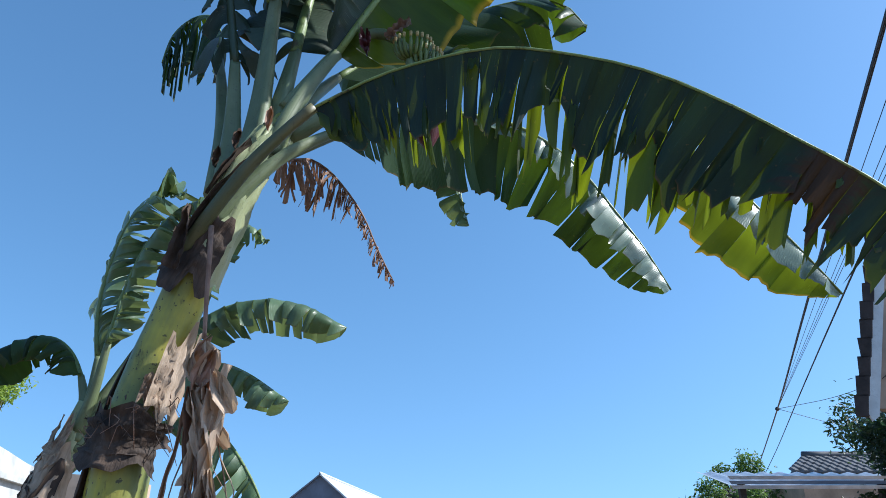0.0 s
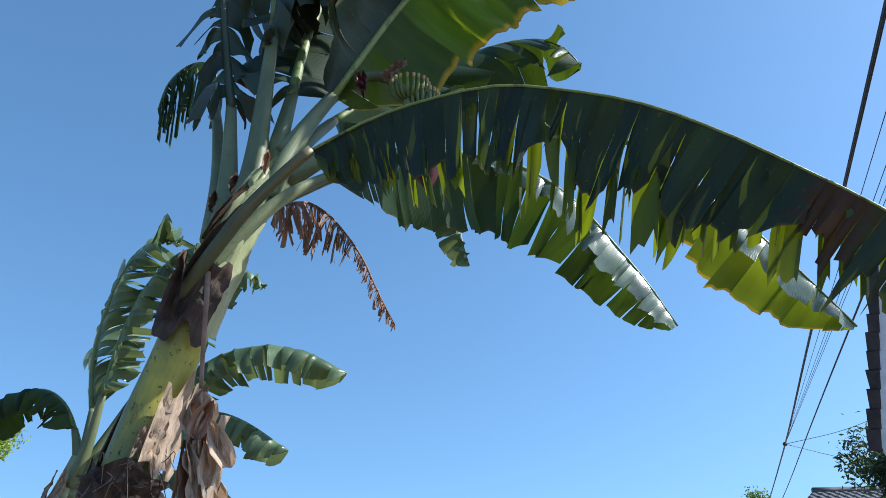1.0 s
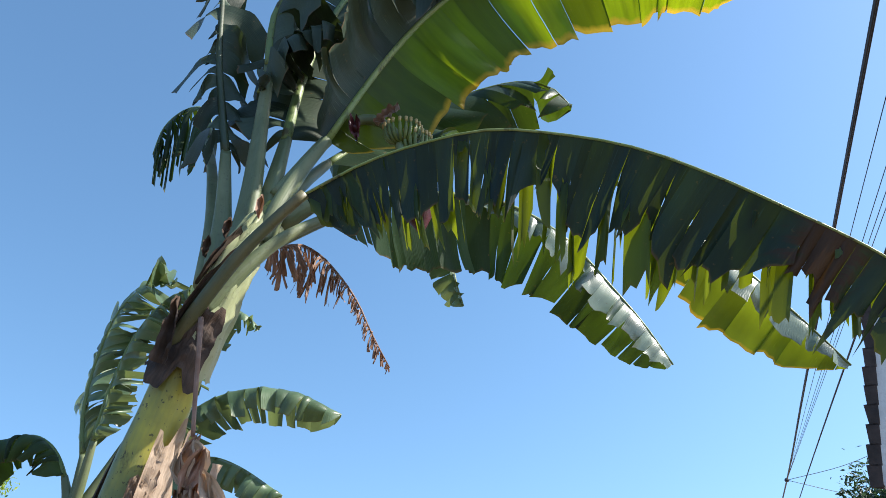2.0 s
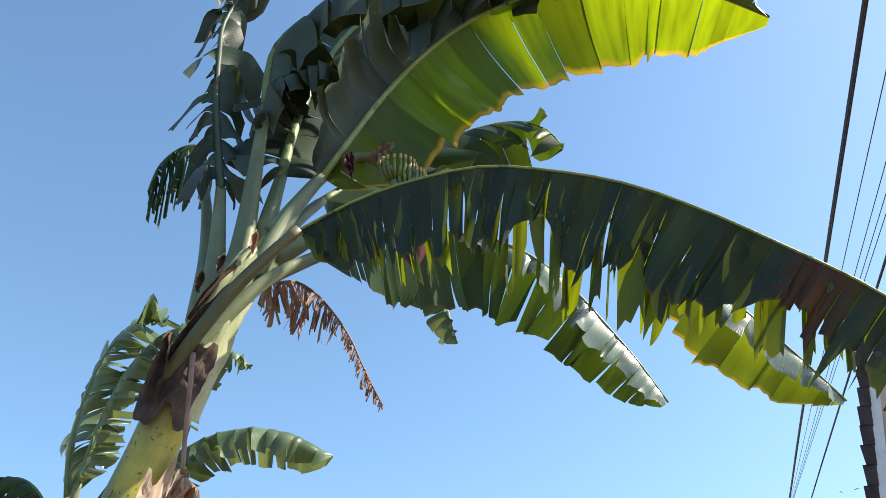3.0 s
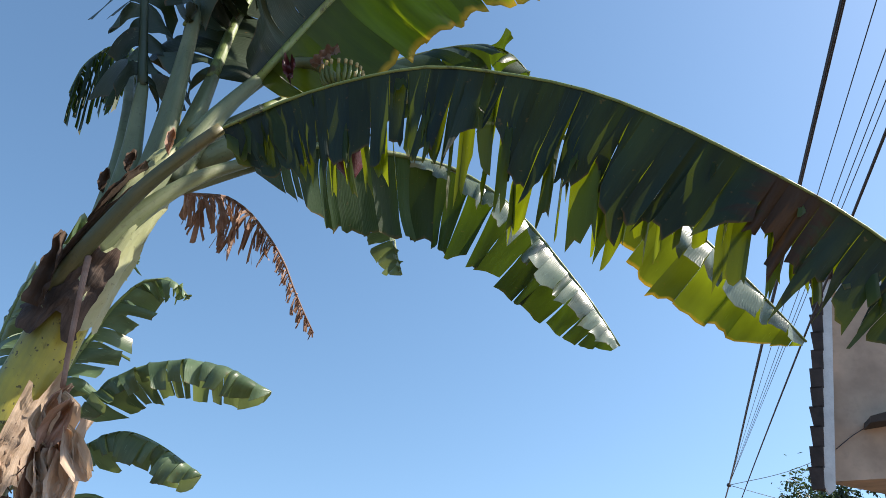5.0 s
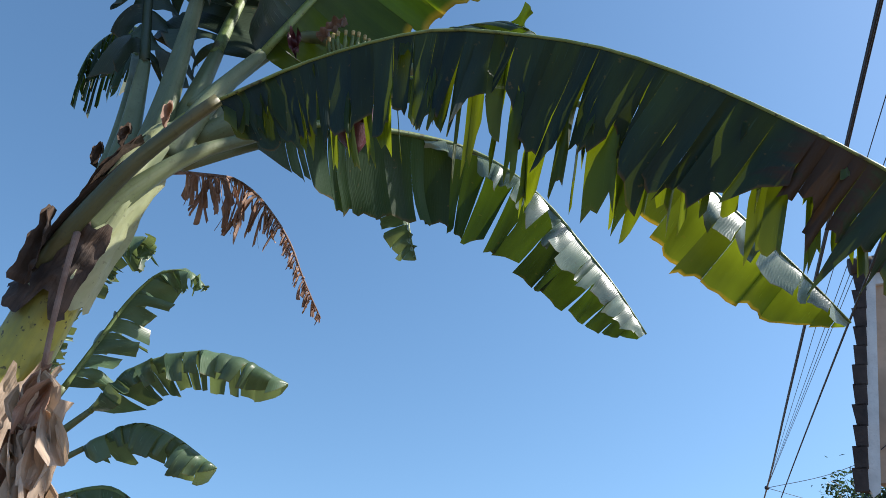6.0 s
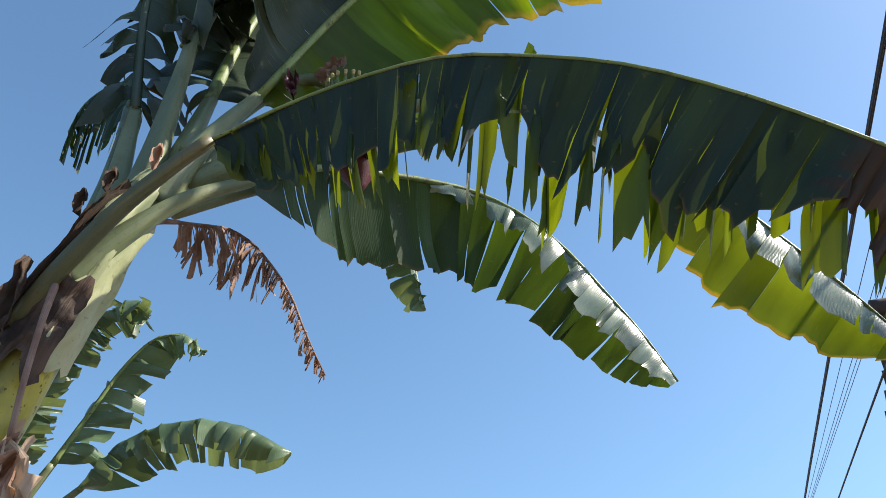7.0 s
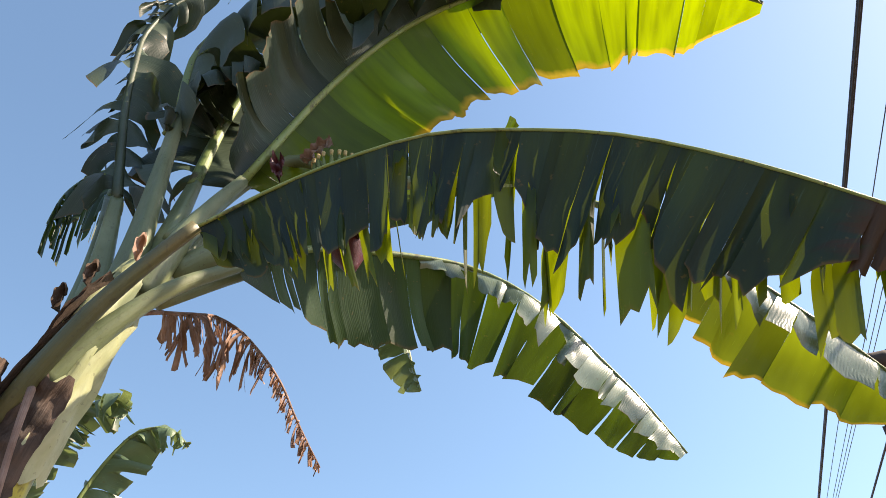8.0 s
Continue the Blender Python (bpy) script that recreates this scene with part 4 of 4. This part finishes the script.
    # fruit
    bunch = part("peduncle", peduncle(), PETIOLE, plant)
    rng = random.Random(23)
    for h, (c, r) in enumerate((((-0.10, 2.46, 3.41), 0.040), ((-0.05, 2.48, 3.36), 0.036))):
        for i in range(13):
            a = i / 13 * 4.2 - 0.9 + rng.uniform(-0.08, 0.08)
            d = Vector((math.cos(a), -math.sin(a) * 0.8, 0))
            p = Vector(c) + d * 0.03
            bm = bmesh.new()
            tube(bm, [p, p + d * r * 0.8 + Vector((0, 0, 0.01)), p + d * r * 1.3 + Vector((0, 0, 0.045)), p + d * r * 1.5 + Vector((0, 0, 0.085))], (0.005, 0.009, 0.010, 0.005), 10, 6)
            part("banana", bm, FRUIT, bunch)
            bm = bmesh.new()
            e = p + d * r * 1.5 + Vector((0, 0, 0.083))
            tube(bm, [e, e + Vector((0, 0, 0.025))], (0.006, 0.008), 3, 6)
            part("flower", bm, FLOWER, bunch)
    for pts, w, mat in (([(-0.33, 2.46, 3.58), (-0.32, 2.44, 3.5), (-0.31, 2.44, 3.43)], 0.028, BRACT), ([(-0.22, 2.44, 3.52), (-0.17, 2.41, 3.55), (-0.11, 2.40, 3.59)], 0.024, BRACT_PINK)):
        bm = bmesh.new()
        sheet_strip(bm, pts, (w * 0.4, w, w * 0.9, w * 0.2), 5, 0.02)
        part("bract", bm, mat, bunch)
    bm = bmesh.new()
    tube(bm, [(-0.05, 2.3, 3.12), (-0.035, 2.29, 3.05), (-0.025, 2.28, 2.96), (-0.01, 2.28, 2.83)], (0.03, 0.075, 0.07, 0.012), 14, 16, wobble=0.06)
    part("flower_bud", bm, BRACT, bunch, "dark red hanging flower bud")
    bm = bmesh.new()
    sheet_strip(bm, [(-0.005, 2.225, 3.09), (0.015, 2.205, 3.01), (0.02, 2.21, 2.92)], (0.02, 0.05, 0.01), 9, 0.01)
    part("bract", bm, BRACT_PINK, bunch, "lifted pinkish bract")


def peduncle():
    bm = bmesh.new()
    tube(bm, [(-0.64, 2.38, 3.1), (-0.45, 2.5, 3.5), (-0.28, 2.52, 3.62), (-0.14, 2.48, 3.5), (-0.09, 2.42, 3.3), (-0.05, 2.3, 3.1)], (0.035, 0.03, 0.024, 0.018), 26, 10)
    return bm


def back_plant():
    plant = thing("banana_plant", "smaller banana plant with glossy split leaves beside the tall one", "banana plant", group="banana plants")
    plant.location, plant.scale = (-0.036, 0.033, -0.47), (1.33, 1.33, 1.33)
    bm = bmesh.new()
    pts = [(-2.25, 3.62, -0.05), (-2.16, 3.62, 1.0), (-2.05, 3.62, 1.6), (-1.97, 3.62, 1.9), (-1.93, 3.62, 2.05)]
    radii = (0.16, 0.14, 0.11, 0.09, 0.05)
    line = tube(bm, pts, radii, 40, 22, wobble=0.12, rough=4.0)
    part("pseudostem", bm, STEM_TOP, plant, "pale green stem in dead brown sheaths")
    for i in range(7):
        bm = bmesh.new()
        sheath_shell(bm, line, radii, 0.35 + 0.07 * i, 0.62 + 0.06 * i, -20 + 25 * (i % 4), 110 + 30 * (i % 3), 0.02, 300 + i, 0.4)
        part("dead_sheath", bm, (DRY_GREY, DRY_DARK, DRY_PALE)[i % 3], plant)
    fish = dict(strip=0.055, torn=(0.0, 0.35), loose=22, short=0.22, lean=26, gap=0.1, base=0.08, tip=0.75)
    leaf(plant, [(-1.91, 3.6, 2.3), (-1.95, 3.58, 2.55), (-1.92, 3.55, 2.86), (-1.82, 3.5, 3.12), (-1.64, 3.45, 3.25), (-1.5, 3.4, 3.2)], 0.37, 121, LEAF_BACK,
         (dict(fish, strip=0.04, gap=0.14, side=(0.9, -0.4, -0.1), fold=(30, -60), plumb=0.25, curl=20), dict(fish, side=(0.9, -0.3, -0.1), fold=(-20, -80), plumb=0.3)),
         [(-1.95, 3.62, 1.85), (-1.91, 3.6, 2.05), (-1.91, 3.6, 2.3)], (0.02, 0.005), (0.05, 0.03, 0.021))
    leaf(plant, [(-1.82, 3.5, 2.35), (-1.76, 3.46, 2.65), (-1.66, 3.42, 2.92), (-1.52, 3.4, 3.1), (-1.36, 3.38, 3.16), (-1.24, 3.36, 3.08)], 0.24, 126, LEAF_BACK,
         (dict(fish, strip=0.04, gap=0.14, side=(0.8, -0.5, -0.2), fold=(35, -60), plumb=0.25, curl=25), dict(fish, strip=0.05, side=(0.8, -0.5, -0.2), fold=(-10, -80), plumb=0.4)),
         [(-1.94, 3.6, 1.9), (-1.87, 3.55, 2.1), (-1.82, 3.5, 2.35)], (0.018, 0.005), (0.04, 0.026, 0.019))
    leaf(plant, [(-1.66, 3.62, 2.45), (-1.56, 3.64, 2.7), (-1.46, 3.66, 2.95), (-1.32, 3.66, 3.12), (-1.16, 3.66, 3.12), (-1.05, 3.66, 3.02)], 0.26, 131, LEAF_BACK,
         (dict(fish, tip=0.5, side=(0.8, -0.3, -0.4), fold=(-10, -60), plumb=0.3), dict(fish, tip=0.5, side=(0.8, -0.3, -0.4), fold=(-30, -75), plumb=0.3)),
         [(-1.94, 3.62, 1.9), (-1.83, 3.62, 2.12), (-1.66, 3.62, 2.45)], (0.018, 0.005), (0.05, 0.03, 0.019))
    hang = dict(fold=(-2, -92), strip=0.06, torn=(0.1, 0.7), loose=15, short=0.24, lean=4, gap=0.05, base=0.08, tip=0.75)
    over = dict(fold=(-20, -60), strip=0.09, torn=(0.3, 0.9), loose=10, short=0.1, lean=8, gap=0.08, base=0.14, tip=0.75)
    leaf(plant, [(-2.0, 3.62, 2.2), (-2.08, 3.62, 2.33), (-2.22, 3.62, 2.42), (-2.42, 3.62, 2.38), (-2.6, 3.62, 2.2)], 0.22, 141, LEAF, (over, hang),
         [(-1.95, 3.62, 1.9), (-1.95, 3.62, 2.05), (-2.0, 3.62, 2.2)], (0.016, 0.005), (0.045, 0.03, 0.017))
    leaf(plant, [(-1.5, 3.62, 2.33), (-1.32, 3.6, 2.54), (-1.06, 3.6, 2.63), (-0.79, 3.6, 2.60), (-0.53, 3.6, 2.47)], 0.24, 151, LEAF_BACK, (hang, over),
         [(-1.93, 3.62, 1.9), (-1.75, 3.62, 2.1), (-1.5, 3.62, 2.33)], (0.016, 0.004), (0.045, 0.026, 0.017))
    leaf(plant, [(-1.5, 3.66, 2.16), (-1.28, 3.64, 2.27), (-1.08, 3.62, 2.22), (-0.82, 3.6, 2.06)], 0.22, 161, LEAF_BACK, (dict(hang, torn=(0.7, 1.0)), over),
         [(-1.95, 3.62, 1.8), (-1.75, 3.64, 2.0), (-1.5, 3.66, 2.16)], (0.014, 0.004), (0.04, 0.022, 0.015))
    leaf(plant, [(-1.55, 3.7, 1.95), (-1.35, 3.68, 1.98), (-1.15, 3.66, 1.86), (-0.95, 3.64, 1.6), (-0.85, 3.62, 1.35)], 0.24, 171, LEAF_BACK, (dict(fish, fold=(-50, -80)), dict(fish, fold=(-30, -70))),
         [(-1.98, 3.62, 1.7), (-1.8, 3.66, 1.85), (-1.55, 3.7, 1.95)], (0.014, 0.004), (0.04, 0.022, 0.015))


ground_sheet()
right_house()
far_houses()
cables()
tree("broadleaf_tree", "dark green broadleaf tree beside the house", (8.4, 12.2, 0), 4.35, 1.35, TREE_DARK, 17000, 31, 0.12)
tree("broadleaf_tree", "distant round green tree behind the awning", (7.45, 19.3, 0), 3.35, 1.2, TREE_GREEN, 9500, 32, 0.12)
tree("leafy_tree", "light yellow-green fine-leaved tree near the whitewashed wall", (-3.74, 5.3, 0), 2.74, 0.3, TREE_LIGHT, 2600, 33, 0.05, 0.03, 0.9)
near_plant()
back_plant()
